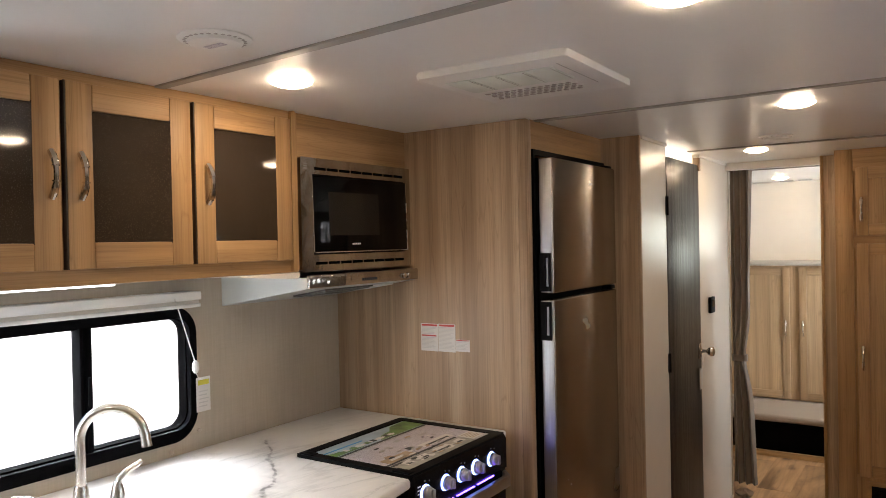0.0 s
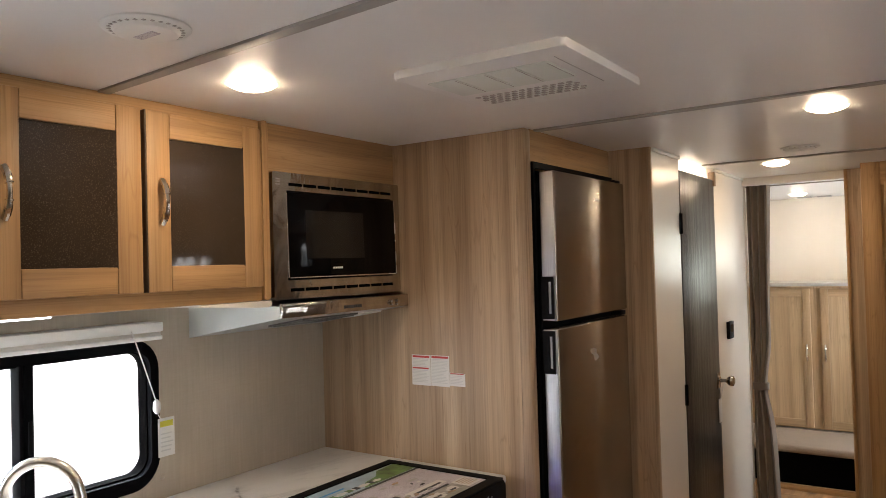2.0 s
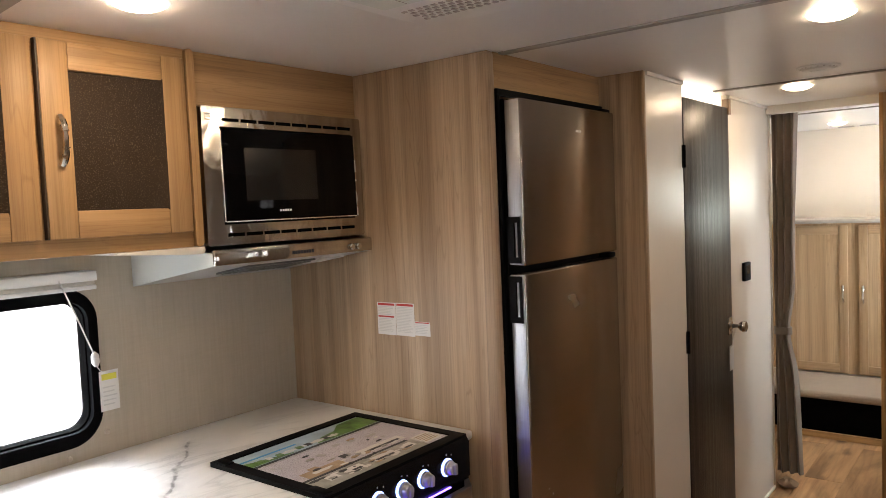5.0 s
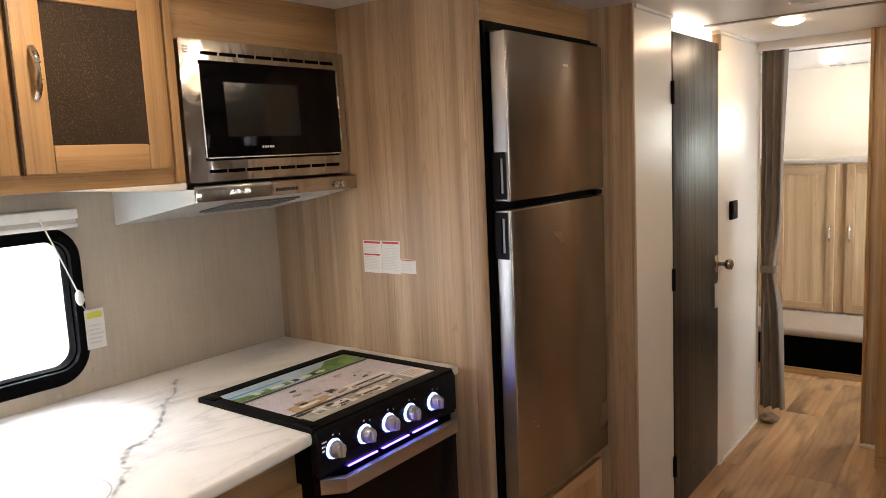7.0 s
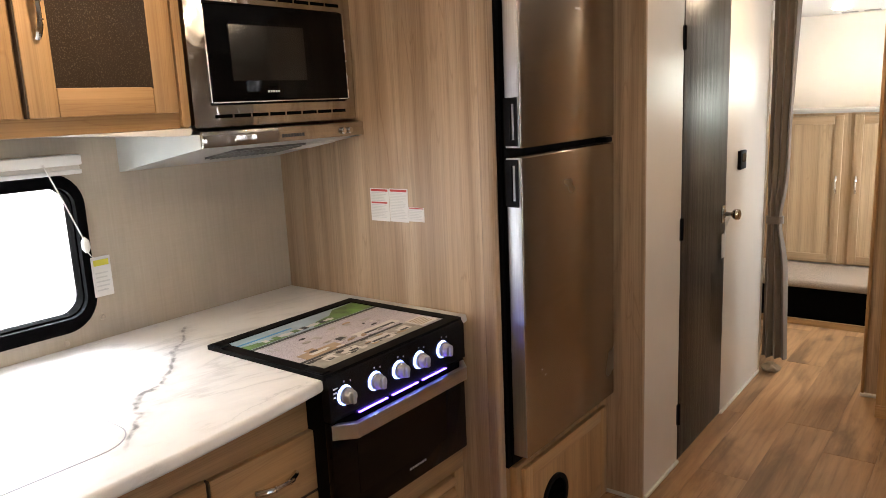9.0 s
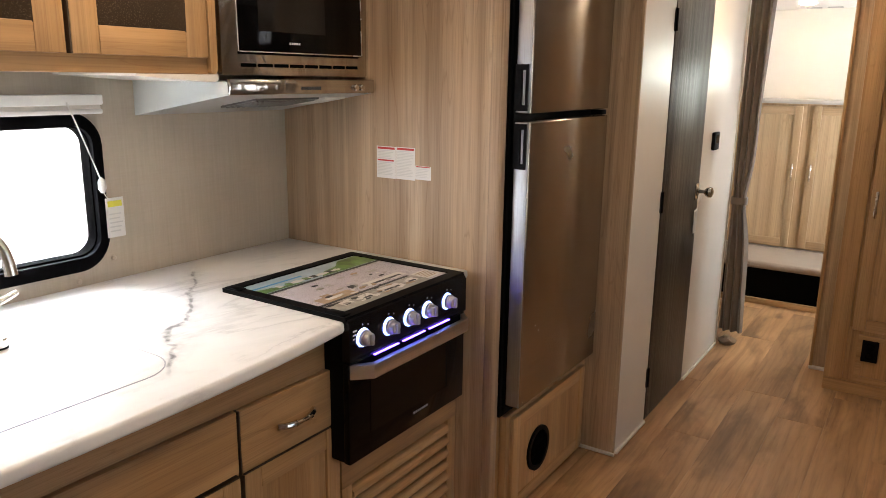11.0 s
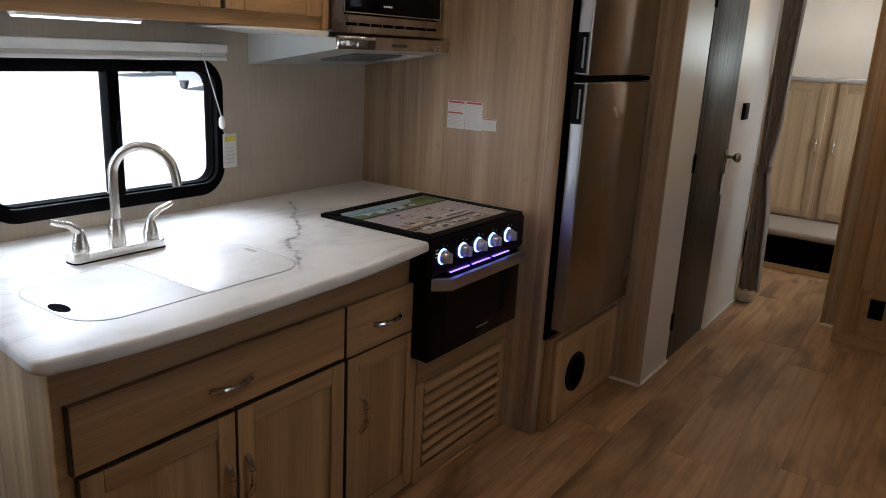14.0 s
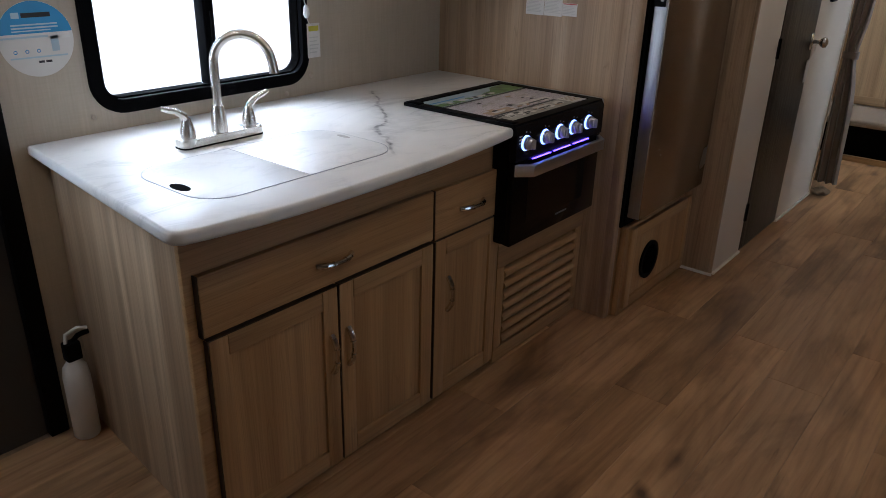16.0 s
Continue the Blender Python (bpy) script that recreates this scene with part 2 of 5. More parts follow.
def marble():
    """White laminate with soft grey veins and one dark crooked vein."""
    m, nt, p = material("marble_laminate")
    tc = nt.nodes.new("ShaderNodeTexCoord")
    o = tc.outputs["Object"]
    mp = nt.nodes.new("ShaderNodeMapping")
    mp.inputs["Rotation"].default_value = (0, 0, radians(38))
    mp.inputs["Scale"].default_value = (1, 0.35, 1)
    nt.links.new(o, mp.inputs["Vector"])
    w = noise_tex(nt, mp.outputs[0], 3.2, 7, 0.62, 1.1)
    cloud = noise_tex(nt, o, 2.2, 4, 0.6)
    soft = ramp(nt, w, [(0.38, (0.73, 0.715, 0.69)), (0.47, (0.62, 0.61, 0.595)), (0.5, (0.36, 0.355, 0.35)), (0.52, (0.61, 0.60, 0.59)), (0.62, (0.74, 0.725, 0.70))])
    col = mixc(nt, ramp(nt, cloud, [(0.42, (0, 0, 0)), (0.62, (0.55, 0.55, 0.55))]), (0.74, 0.725, 0.70), soft)
    # the dark vein runs from the wall towards the sink's corner
    warp = nt.nodes.new("ShaderNodeTexNoise")
    warp.inputs["Scale"].default_value, warp.inputs["Detail"].default_value = 5.5, 3.5
    nt.links.new(o, warp.inputs["Vector"])
    off = nt.nodes.new("ShaderNodeVectorMath")
    off.operation = "MULTIPLY_ADD"
    off.inputs[1].default_value, off.inputs[2].default_value = (0.15, 0.15, 0), (-0.075, -0.075, 0)
    nt.links.new(warp.outputs["Color"], off.inputs[0])
    add = nt.nodes.new("ShaderNodeVectorMath")
    nt.links.new(o, add.inputs[0])
    nt.links.new(off.outputs[0], add.inputs[1])
    rot = nt.nodes.new("ShaderNodeMapping")
    rot.vector_type = "TEXTURE"
    rot.inputs["Location"].default_value = (-1.62, 1.545, 0.914)
    rot.inputs["Rotation"].default_value = (0, 0, math.atan2(-0.56, 0.62))
    nt.links.new(add.outputs[0], rot.inputs["Vector"])
    sep = nt.nodes.new("ShaderNodeSeparateXYZ")
    nt.links.new(rot.outputs[0], sep.inputs[0])
    ab = nt.nodes.new("ShaderNodeMath")
    ab.operation = "ABSOLUTE"
    nt.links.new(sep.outputs["Y"], ab.inputs[0])
    al = nt.nodes.new("ShaderNodeMath")
    al.operation = "ABSOLUTE"
    nt.links.new(sep.outputs["X"], al.inputs[0])
    thin = ramp(nt, ab.outputs[0], [(0.0, (1, 1, 1)), (0.004, (0.85, 0.85, 0.85)), (0.008, (0.32, 0.32, 0.32)), (0.022, (0.16, 0.16, 0.16)), (0.05, (0, 0, 0))])
    ends = ramp(nt, al.outputs[0], [(0.40, (1, 1, 1)), (0.47, (0, 0, 0))])
    broken = ramp(nt, noise_tex(nt, o, 24, 3), [(0.36, (0.15, 0.15, 0.15)), (0.58, (1, 1, 1))])
    mask = mixc(nt, 1.0, mixc(nt, 1.0, thin, ends, "MULTIPLY"), broken, "MULTIPLY")
    col = mixc(nt, mask, col, (0.13, 0.125, 0.125))
    nt.links.new(col, p.inputs["Base Color"])
    rough_from(nt, p, cloud, 0.28, 0.4)
    p.inputs["Specular IOR Level"].default_value = 0.35
    return m


def rain_glass():
    """Dark pebbled glass."""
    m, nt, p = material("pebbled_glass")
    v = coords(nt, (1, 1, 1))
    a = noise_tex(nt, v, 330, 2, 0.5)
    b = noise_tex(nt, v, 3, 2)
    c = ramp(nt, b, [(0.3, (0.033, 0.0225, 0.0155)), (0.7, (0.050, 0.035, 0.0245))])
    # glints of the pebbled back are painted in as paler specks
    c = mixc(nt, ramp(nt, a, [(0.56, (0, 0, 0)), (0.74, (0.9, 0.9, 0.9))]), c, (0.115, 0.088, 0.062))
    nt.links.new(c, p.inputs["Base Color"])
    p.inputs["Roughness"].default_value = 0.045
    p.inputs["Specular IOR Level"].default_value = 0.4
    bump(nt, p, a, 0.012, 0.001)
    return m


def clear_glass():
    m, nt, p = material("clear_glass")
    p.inputs["Transmission Weight"].default_value = 1.0
    p.inputs["Roughness"].default_value = 0.0
    p.inputs["IOR"].default_value = 1.45
    v = coords(nt, (1, 1, 1))
    nt.links.new(ramp(nt, noise_tex(nt, v, 3), [(0.3, (0.95, 0.97, 0.97)), (0.7, (1, 1, 1))]), p.inputs["Base Color"])
    return m


def carpet():
    m, nt, p = material("speckled_carpet")
    v = coords(nt, (1, 1, 1))
    a = noise_tex(nt, v, 260, 3)
    nt.links.new(ramp(nt, a, [(0.35, (0.17, 0.128, 0.095)), (0.65, (0.44, 0.355, 0.275))]), p.inputs["Base Color"])
    p.inputs["Roughness"].default_value = 0.95
    bump(nt, p, a, 0.8, 0.004)
    return m


def cloth():
    m, nt, p = material("taupe_cloth")
    v = coords(nt, (1, 1, 0.5))
    a, b = noise_tex(nt, v, 500, 2), noise_tex(nt, v, 5, 3)
    nt.links.new(ramp(nt, b, [(0.3, (0.145, 0.112, 0.082)), (0.7, (0.20, 0.158, 0.118))]), p.inputs["Base Color"])
    p.inputs["Roughness"].default_value = 0.85
    p.inputs["Sheen Weight"].default_value = 0.2
    bump(nt, p, a, 0.25, 0.001)
    return m


def gravel():
    m, nt, p = material("pale_gravel")
    v = coords(nt, (1, 1, 1))
    nt.links.new(ramp(nt, noise_tex(nt, v, 0.8, 8, 0.7), [(0.3, (0.70, 0.69, 0.67)), (0.7, (0.82, 0.81, 0.78))]), p.inputs["Base Color"])
    p.inputs["Roughness"].default_value = 0.9
    return m


M_LINEN, M_CEIL, M_MARBLE, M_PEBBLE = linen(), ceiling_board(), marble(), rain_glass()
M_GLASS, M_CARPET, M_CLOTH, M_GRAVEL = clear_glass(), carpet(), cloth(), gravel()
M_WHITEWALL = plain("white_wallboard", (0.66, 0.595, 0.505), 0.30, 0, 0.04, 20, 0.0)
M_CREAM = plain("cream_wallboard", (0.74, 0.70, 0.63), 0.24, 0, 0.03, 20, 0.02)
M_WHITE = plain("white_plastic", (0.76, 0.75, 0.72), 0.38, 0, 0.03)
M_WARM_WHITE = plain("warm_white_plastic", (0.70, 0.66, 0.59), 0.4, 0, 0.03)
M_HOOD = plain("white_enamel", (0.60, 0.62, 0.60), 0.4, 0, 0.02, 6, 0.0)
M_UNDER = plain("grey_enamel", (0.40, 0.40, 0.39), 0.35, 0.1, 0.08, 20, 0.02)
M_CAP = plain("cream_cap", (0.52, 0.45, 0.36), 0.3, 0, 0.05)
M_FAINT = plain("faint_print", (0.58, 0.565, 0.545), 0.6, 0, 0.05)
M_FILTER = plain("filter_plastic", (0.66, 0.69, 0.63), 0.5, 0, 0.03)
M_MESH = plain("filter_mesh", (0.14, 0.135, 0.13), 0.45, 0.4, 0.1, 60, 0.1)
M_TRIM = plain("white_trim", (0.68, 0.64, 0.57), 0.4, 0, 0.05)
M_BATTEN = plain("grey_batten", (0.42, 0.395, 0.36), 0.4, 0, 0.05)
M_HEM = plain("hem_cloth", (0.34, 0.27, 0.20), 0.85, 0, 0.15, 60, 0.1, 0.2)
M_CONTROL = plain("control_black", (0.006, 0.006, 0.0075), 0.2, 0, 0.1, 20, 0.0, 0.22)
M_JOINT = plain("joint_batten", (0.33, 0.305, 0.27), 0.45, 0, 0.05)
M_BLACK = plain("black_gloss", (0.002, 0.002, 0.0023), 0.07, 0, 0.1, 20, 0.0, 0.16)
M_BLACK_MATT = plain("black_matt", (0.003, 0.003, 0.0033), 0.55, 0, 0.1, 30, 0.05, 0.08)
M_RUBBER = plain("black_frame", (0.0025, 0.0025, 0.003), 0.7, 0, 0.1, 30, 0.05, 0.04)
M_STEEL = steel("brushed_steel", (0.60, 0.61, 0.64), 0.30, "y")
M_SHEET = wavy_steel()
M_FRIDGE = steel("titanium_steel", (0.45, 0.42, 0.38), 0.25, "y")
fridge_nodes = M_FRIDGE.node_tree
grain = fridge_nodes.nodes.new("ShaderNodeCombineXYZ")
grain.inputs["Z"].default_value = 1.0
fridge_nodes.nodes["Principled BSDF"].inputs["Anisotropic"].default_value = 0.85
fridge_nodes.links.new(grain.outputs[0], fridge_nodes.nodes["Principled BSDF"].inputs["Tangent"])
M_FRIDGE_SIDE = steel("pale_steel", (0.42, 0.42, 0.43), 0.42, "z")
M_NICKEL = steel("satin_nickel", (0.80, 0.765, 0.71), 0.26, "z")
M_PULL = steel("polished_nickel", (0.70, 0.66, 0.60), 0.13, "z")
M_CHROME = steel("chrome", (0.75, 0.73, 0.70), 0.12, "z")
M_GREY_DOOR = plain("grey_door_skin", (0.055, 0.052, 0.05), 0.45, 0, 0.05)
M_PAPER = plain("white_paper", (0.72, 0.70, 0.67), 0.6, 0, 0.03)
M_RED = plain("red_print", (0.48, 0.035, 0.03), 0.5, 0, 0.03)
M_INK = plain("grey_print", (0.44, 0.425, 0.41), 0.6, 0, 0.05)
M_DARK_INK = plain("dark_print", (0.03, 0.03, 0.035), 0.5, 0, 0.05)
M_BLUE = plain("blue_print", (0.04, 0.28, 0.58), 0.4, 0, 0.04)
M_PALE_BLUE = plain("pale_blue_print", (0.45, 0.58, 0.66), 0.4, 0, 0.05)
M_GREEN = plain("green_print", (0.09, 0.20, 0.035), 0.35, 0, 0.6, 200, 0.0)
M_SKYPRINT = plain("sky_print", (0.36, 0.47, 0.55), 0.3, 0, 0.2, 80, 0.0)
M_LILAC = plain("lilac_print", (0.55, 0.51, 0.56), 0.28, 0, 0.1, 60, 0.0)
M_TAN = plain("tan_print", (0.36, 0.24, 0.13), 0.3, 0, 0.3, 160, 0.0)
M_SAND = plain("sand_print", (0.32, 0.31, 0.27), 0.3, 0, 0.3, 160, 0.0)
M_YELLOW = plain("yellow_print", (0.62, 0.56, 0.06), 0.5, 0, 0.03)
# near-black for black parts and for painted-in shade inside openings and holes
M_VOID = plain("void_shade_and_black", (0.002, 0.0018, 0.0016), 0.9, 0, 0.1, 30, 0.0, 0.02)
M_CORD = plain("white_cord", (0.72, 0.70, 0.66), 0.6, 0, 0.02)
M_LAMP = glow("lamp_diffuser", (1.0, 0.77, 0.52), LAMP)
M_KNOB = plain("satin_knob", (0.52, 0.52, 0.53), 0.32, 0.55, 0.04, 40, 0.0)
M_STRIP = glow("strip_diffuser", (0.92, 0.95, 1.0), 1.1)
M_RING = glow("blue_ring", (0.20, 0.32, 1.0), 3.2)
M_BAR = glow("violet_bar", (0.12, 0.05, 1.0), 4.0)
M_PAINT = plain("vehicle_white", (0.84, 0.85, 0.86), 0.3, 0, 0.03)
M_TYRE = plain("tyre_rubber", (0.16, 0.16, 0.16), 0.8)
M_VEHICLE_GLASS = plain("vehicle_glass", (0.03, 0.035, 0.04), 0.1, 0, 0.05, 20, 0)
M_TRUCK = plain("truck_grey", (0.34, 0.37, 0.41), 0.35, 0, 0.05)
M_FASCIA = plain("vehicle_grey", (0.30, 0.31, 0.33), 0.4)

# ---- mesh tools ----


def box(bm, x0, x1, y0, y1, z0, z1, bevel=0.0, mat=0, seg=2):
    """A box between two corners, with rounded edges."""
    before = set(bm.faces)
    vs = [bm.verts.new((x, y, z)) for x in (x0, x1) for y in (y0, y1) for z in (z0, z1)]
    for q in ((0, 1, 3, 2), (4, 6, 7, 5), (0, 4, 5, 1), (2, 3, 7, 6), (0, 2, 6, 4), (1, 5, 7, 3)):
        bm.faces.new([vs[i] for i in q])
    if bevel:
        es = list({e for v in vs for e in v.link_edges})
        bmesh.ops.bevel(bm, geom=es, offset=bevel, segments=seg, profile=0.5, affect="EDGES")
    for f in set(bm.faces) - before:
        f.material_index = mat
    return bm


def rrect(a0, a1, b0, b1, r, n=6):
    """Corner points of a rectangle with round corners."""
    out = []
    for ca, cb, s in ((a1 - r, b1 - r, 0), (a0 + r, b1 - r, 90), (a0 + r, b0 + r, 180), (a1 - r, b0 + r, 270)):
        for i in range(n + 1):
            w = radians(s + 90 * i / n)
            out.append((ca + r * math.cos(w), cb + r * math.sin(w)))
    return out


def put3(plane, a, b, d):
    return {"x": (d, a, b), "y": (a, d, b), "z": (a, b, d)}[plane]


def prism(bm, pts, plane, d0, d1, mat=0, bevel=0.0):
    """A solid with the outline pts, from depth d0 to d1 across a plane."""
    before = set(bm.faces)
    lo = [bm.verts.new(put3(plane, a, b, d0)) for a, b in pts]
    hi = [bm.verts.new(put3(plane, a, b, d1)) for a, b in pts]
    f0, f1 = bm.faces.new(lo[::-1]), bm.faces.new(hi)
    n = len(pts)
    for i in range(n):
        bm.faces.new((lo[i], lo[(i + 1) % n], hi[(i + 1) % n], hi[i]))
    if bevel:
        bmesh.ops.bevel(bm, geom=list({*f0.edges, *f1.edges}), offset=bevel, segments=3, profile=0.5, affect="EDGES")
    for f in set(bm.faces) - before:
        f.material_index = mat
    return bm


def ring(bm, outer, inner, plane, d0, d1, mat=0):
    """A flat frame between two outlines of as many points."""
    n = len(outer)
    lo_o = [bm.verts.new(put3(plane, a, b, d0)) for a, b in outer]
    lo_i = [bm.verts.new(put3(plane, a, b, d0)) for a, b in inner]
    hi_o = [bm.verts.new(put3(plane, a, b, d1)) for a, b in outer]
    hi_i = [bm.verts.new(put3(plane, a, b, d1)) for a, b in inner]
    for i in range(n):
        j = (i + 1) % n
        for q in ((hi_o[i], hi_o[j], hi_i[j], hi_i[i]), (lo_o[j], lo_o[i], lo_i[i], lo_i[j]),
                  (lo_o[i], lo_o[j], hi_o[j], hi_o[i]), (lo_i[j], lo_i[i], hi_i[i], hi_i[j])):
            bm.faces.new(q).material_index = mat
    return bm


def tube(bm, pts, radii, n=12, flat=1.0, mat=0):
    """A round or flattened tube along points."""
    pts = [Vector(p) for p in pts]
    if not isinstance(radii, (list, tuple)):
        radii = [radii] * len(pts)
    rows, side = [], None
    for i, p in enumerate(pts):
        d = (pts[min(i + 1, len(pts) - 1)] - pts[max(i - 1, 0)]).normalized()
        if side is None:
            side = d.cross(Vector((0, 0, 1)) if abs(d.z) < 0.9 else Vector((1, 0, 0)))
        side = (side - d * side.dot(d)).normalized()
        up = side.cross(d)
        rows.append([bm.verts.new(p + radii[i] * (math.cos(2 * math.pi * k / n) * side * flat + math.sin(2 * math.pi * k / n) * up)) for k in range(n)])
    for a, b in zip(rows, rows[1:]):
        for k in range(n):
            bm.faces.new((a[k], a[(k + 1) % n], b[(k + 1) % n], b[k])).material_index = mat
    for cap in (rows[0][::-1], rows[-1]):
        bm.faces.new(cap).material_index = mat
    return bm


def lathe(bm, profile, centre, axis="z", n=28, mat=0):
    """A turned solid: profile of (radius, height) from the bottom to the top."""
    c = Vector(centre)
    rows = []
    for r, h in profile:
        row = []
        for k in range(n):
            u, v = r * math.cos(2 * math.pi * k / n), r * math.sin(2 * math.pi * k / n)
            row.append(bm.verts.new(c + Vector({"z": (u, v, h), "x": (h, u, v), "y": (v, h, u)}[axis])))
        rows.append(row)
    for a, b in zip(rows, rows[1:]):
        for k in range(n):
            bm.faces.new((a[k], a[(k + 1) % n], b[(k + 1) % n], b[k])).material_index = mat
    bm.faces.new(rows[0][::-1]).material_index = mat
    bm.faces.new(rows[-1]).material_index = mat
    return bm


def mesh_of(name, bm, mats):
    bmesh.ops.recalc_face_normals(bm, faces=bm.faces)
    me = bpy.data.meshes.new(name)
    bm.to_mesh(me)
    bm.free()
    for m in mats if isinstance(mats, (list, tuple)) else [mats]:
        me.materials.append(m)
    me.polygons.foreach_set("use_smooth", [True] * len(me.polygons))
    me.set_sharp_from_angle(angle=radians(35))
    return me


def thing(name, label, category, at, group="", kind=""):
    """An empty at the thing's base."""
    e = new(name)
    e.empty_display_size = 0.05
    e.location = at
    return tagged(e, label, category, group, kind)


def part(name, bm, mats, parent, label=""):
    """A mesh of world coordinates under a thing or one of its parts."""
    ob = new(name, mesh_of(name, bm, mats))
    ob.parent = parent
    at = parent.location if parent.type == "EMPTY" else Vector()
    ob.matrix_parent_inverse = Matrix.Translation(-at)
    if label:
        tagged(ob, label)
    return ob


def single(name, bm, mats, label, category, kind="", group=""):
    """A thing that is one mesh."""
    return tagged(new(name, mesh_of(name, bm, mats)), label, category, group, kind)


B = bmesh.new

# ---- structure ----
WX, EX, NY, SY, CZ = -2.045, 1.30, 6.72, -1.7, 2.066
T = 0.05
WIN = (0.803, 1.586, 0.973, 1.408)
ENT = (-0.17, 0.519, 0.0, 1.93)



def corner_fill(bm, y0, y1, z0, z1, r, xa, xb):
    """Wall left standing in the round corners of a window's opening."""
    for sy, sz, cy, cz in ((-1, -1, y0, z0), (1, -1, y1, z0), (1, 1, y1, z1), (-1, 1, y0, z1)):
        arc = [(cy - sy * r + sy * r * math.cos(radians(a)), cz - sz * r + sz * r * math.sin(radians(a))) for a in range(0, 91, 15)]
        prism(bm, [(cy, cz)] + arc, "x", xa, xb)


# kitchen wall with the window and the entry
bm = B()
box(bm, WX - T, WX, SY, ENT[0], -0.05, CZ + 0.05)
box(bm, WX - T, WX, ENT[0], ENT[1], ENT[3], CZ + 0.05)
box(bm, WX - T, WX, ENT[1], WIN[0], -0.05, CZ + 0.05)
box(bm, WX - T, WX, WIN[0], WIN[1], -0.05, WIN[2])
box(bm, WX - T, WX, WIN[0], WIN[1], WIN[3], CZ + 0.05)
box(bm, WX - T, WX, WIN[1], NY + T, -0.05, CZ + 0.05)
corner_fill(bm, *WIN, 0.085, WX - T, WX)
single("wall_west", bm, M_LINEN, "beige linen-look wallboard of the kitchen side", "wall", "structure")

# outer walls that close the place
bm = B()
SWIN = (0.9, 2.3, 0.95, 1.6)
box(bm, EX, EX + T, SY, SWIN[0], -0.05, CZ + 0.05)
AWIN = (3.06, 3.43, 1.0, 1.745)
box(bm, EX, EX + T, SWIN[1], AWIN[0], -0.05, CZ + 0.05)
box(bm, EX, EX + T, AWIN[1], NY, -0.05, CZ + 0.05)
box(bm, EX, EX + T, AWIN[0], AWIN[1], -0.05, AWIN[2])
box(bm, EX, EX + T, AWIN[0], AWIN[1], AWIN[3], CZ + 0.05)
corner_fill(bm, *AWIN, 0.085, EX, EX + T)
box(bm, EX, EX + T, SWIN[0], SWIN[1], -0.05, SWIN[2])
box(bm, EX, EX + T, SWIN[0], SWIN[1], SWIN[3], CZ + 0.05)
corner_fill(bm, *SWIN, 0.085, EX, EX + T)
# unseen wall: brown chosen to dim its bounce and its reflection in the fridge
single("wall_east", bm, M_BROWN, "unseen closing wall of the slide-out side, browned to dim its bounce", "wall", "structure")
bm = B()
box(bm, WX, EX, SY - T, SY, -0.05, CZ + 0.05)
single("wall_south", bm, M_LINEN, "beige linen-look wallboard behind the living space", "wall", "structure")
RW = (-0.24, 0.40, 1.42, 1.86)
bm = B()
box(bm, WX, RW[0], NY, NY + T, -0.05, CZ + 0.05)
box(bm, RW[1], EX, NY, NY + T, -0.05, CZ + 0.05)
box(bm, RW[0], RW[1], NY, NY + T, -0.05, RW[2])
box(bm, RW[0], RW[1], NY, NY + T, RW[3], CZ + 0.05)
single("wall_north", bm, M_CREAM, "glossy cream wallboard above the bunk room wardrobe", "wall", "structure")

# ceiling: one board with a skylight over the bathroom, and battens over its joints
bm = B()
SK = (-1.67, -1.23, 3.63, 4.07)
box(bm, WX - T, SK[0], SY - T, NY + T, CZ, CZ + 0.06)
box(bm, SK[1], EX + T, SY - T, NY + T, CZ, CZ + 0.06)
box(bm, SK[0], SK[1], SY - T, SK[2], CZ, CZ + 0.06)
box(bm, SK[0], SK[1], SK[3], NY + T, CZ, CZ + 0.06)
single("ceiling", bm, M_CEIL, "white crackle-textured vinyl ceiling board", "ceiling", "structure")
for y, x0, skew in ((-0.24, WX, 0.0), (1.158, -1.66, -0.075), (2.425, -1.115, -0.01), (3.86, -0.945, 0.0), (5.3, WX, 0.0)):
    bm = B()
    ya, yb = y + skew * (x0 + 1.0), y + skew * (EX + 1.0)
    prism(bm, [(x0, ya - 0.015), (EX, yb - 0.015), (EX, yb + 0.015), (x0, ya + 0.015)], "z", CZ - 0.006, CZ + 0.002, 0, 0.0015)
    single("trim", bm, M_JOINT, "thin grey batten over a ceiling joint", "trim", "structure")

# bathroom partition: oak-edged return, glossy white wall with the door's opening
BX, BY, BD0, BD1, BE = -0.945, 3.083, 3.462, 4.045, 4.74
bm = B()
box(bm, BX - 0.03, BX, BY + 0.004, BD0, 0, CZ)
box(bm, BX - 0.03, BX, BD1, BE, 0, CZ)
single("wall_bathroom", bm, M_WHITEWALL, "glossy white wallboard of the bathroom", "wall", "structure")
bm = B()
box(bm, WX, BX - 0.004, BY, BY + 0.03, 0, CZ)
single("wall_return", bm, M_PANEL, "oak-print return wall beside the fridge", "wall", "structure")
bm = B()
box(bm, BX - 0.012, BX + 0.004, BY - 0.004, BY + 0.012, 0, CZ, 0.004)
single("trim", bm, M_PANEL, "oak corner strip of the bathroom wall", "trim", "structure")
bm = B()
box(bm, WX, BX - 0.03, BE - 0.03, BE, 0, CZ)
single("wall_bathroom_back", bm, M_WHITEWALL, "white wallboard between bathroom and bunks", "wall", "structure")
bm = B()
box(bm, BX - 0.032, BX + 0.006, BE - 0.012, BE + 0.006, 0, CZ, 0.003)
single("trim", bm, M_TRIM, "pale strip on the end of the bathroom wall", "trim", "structure")
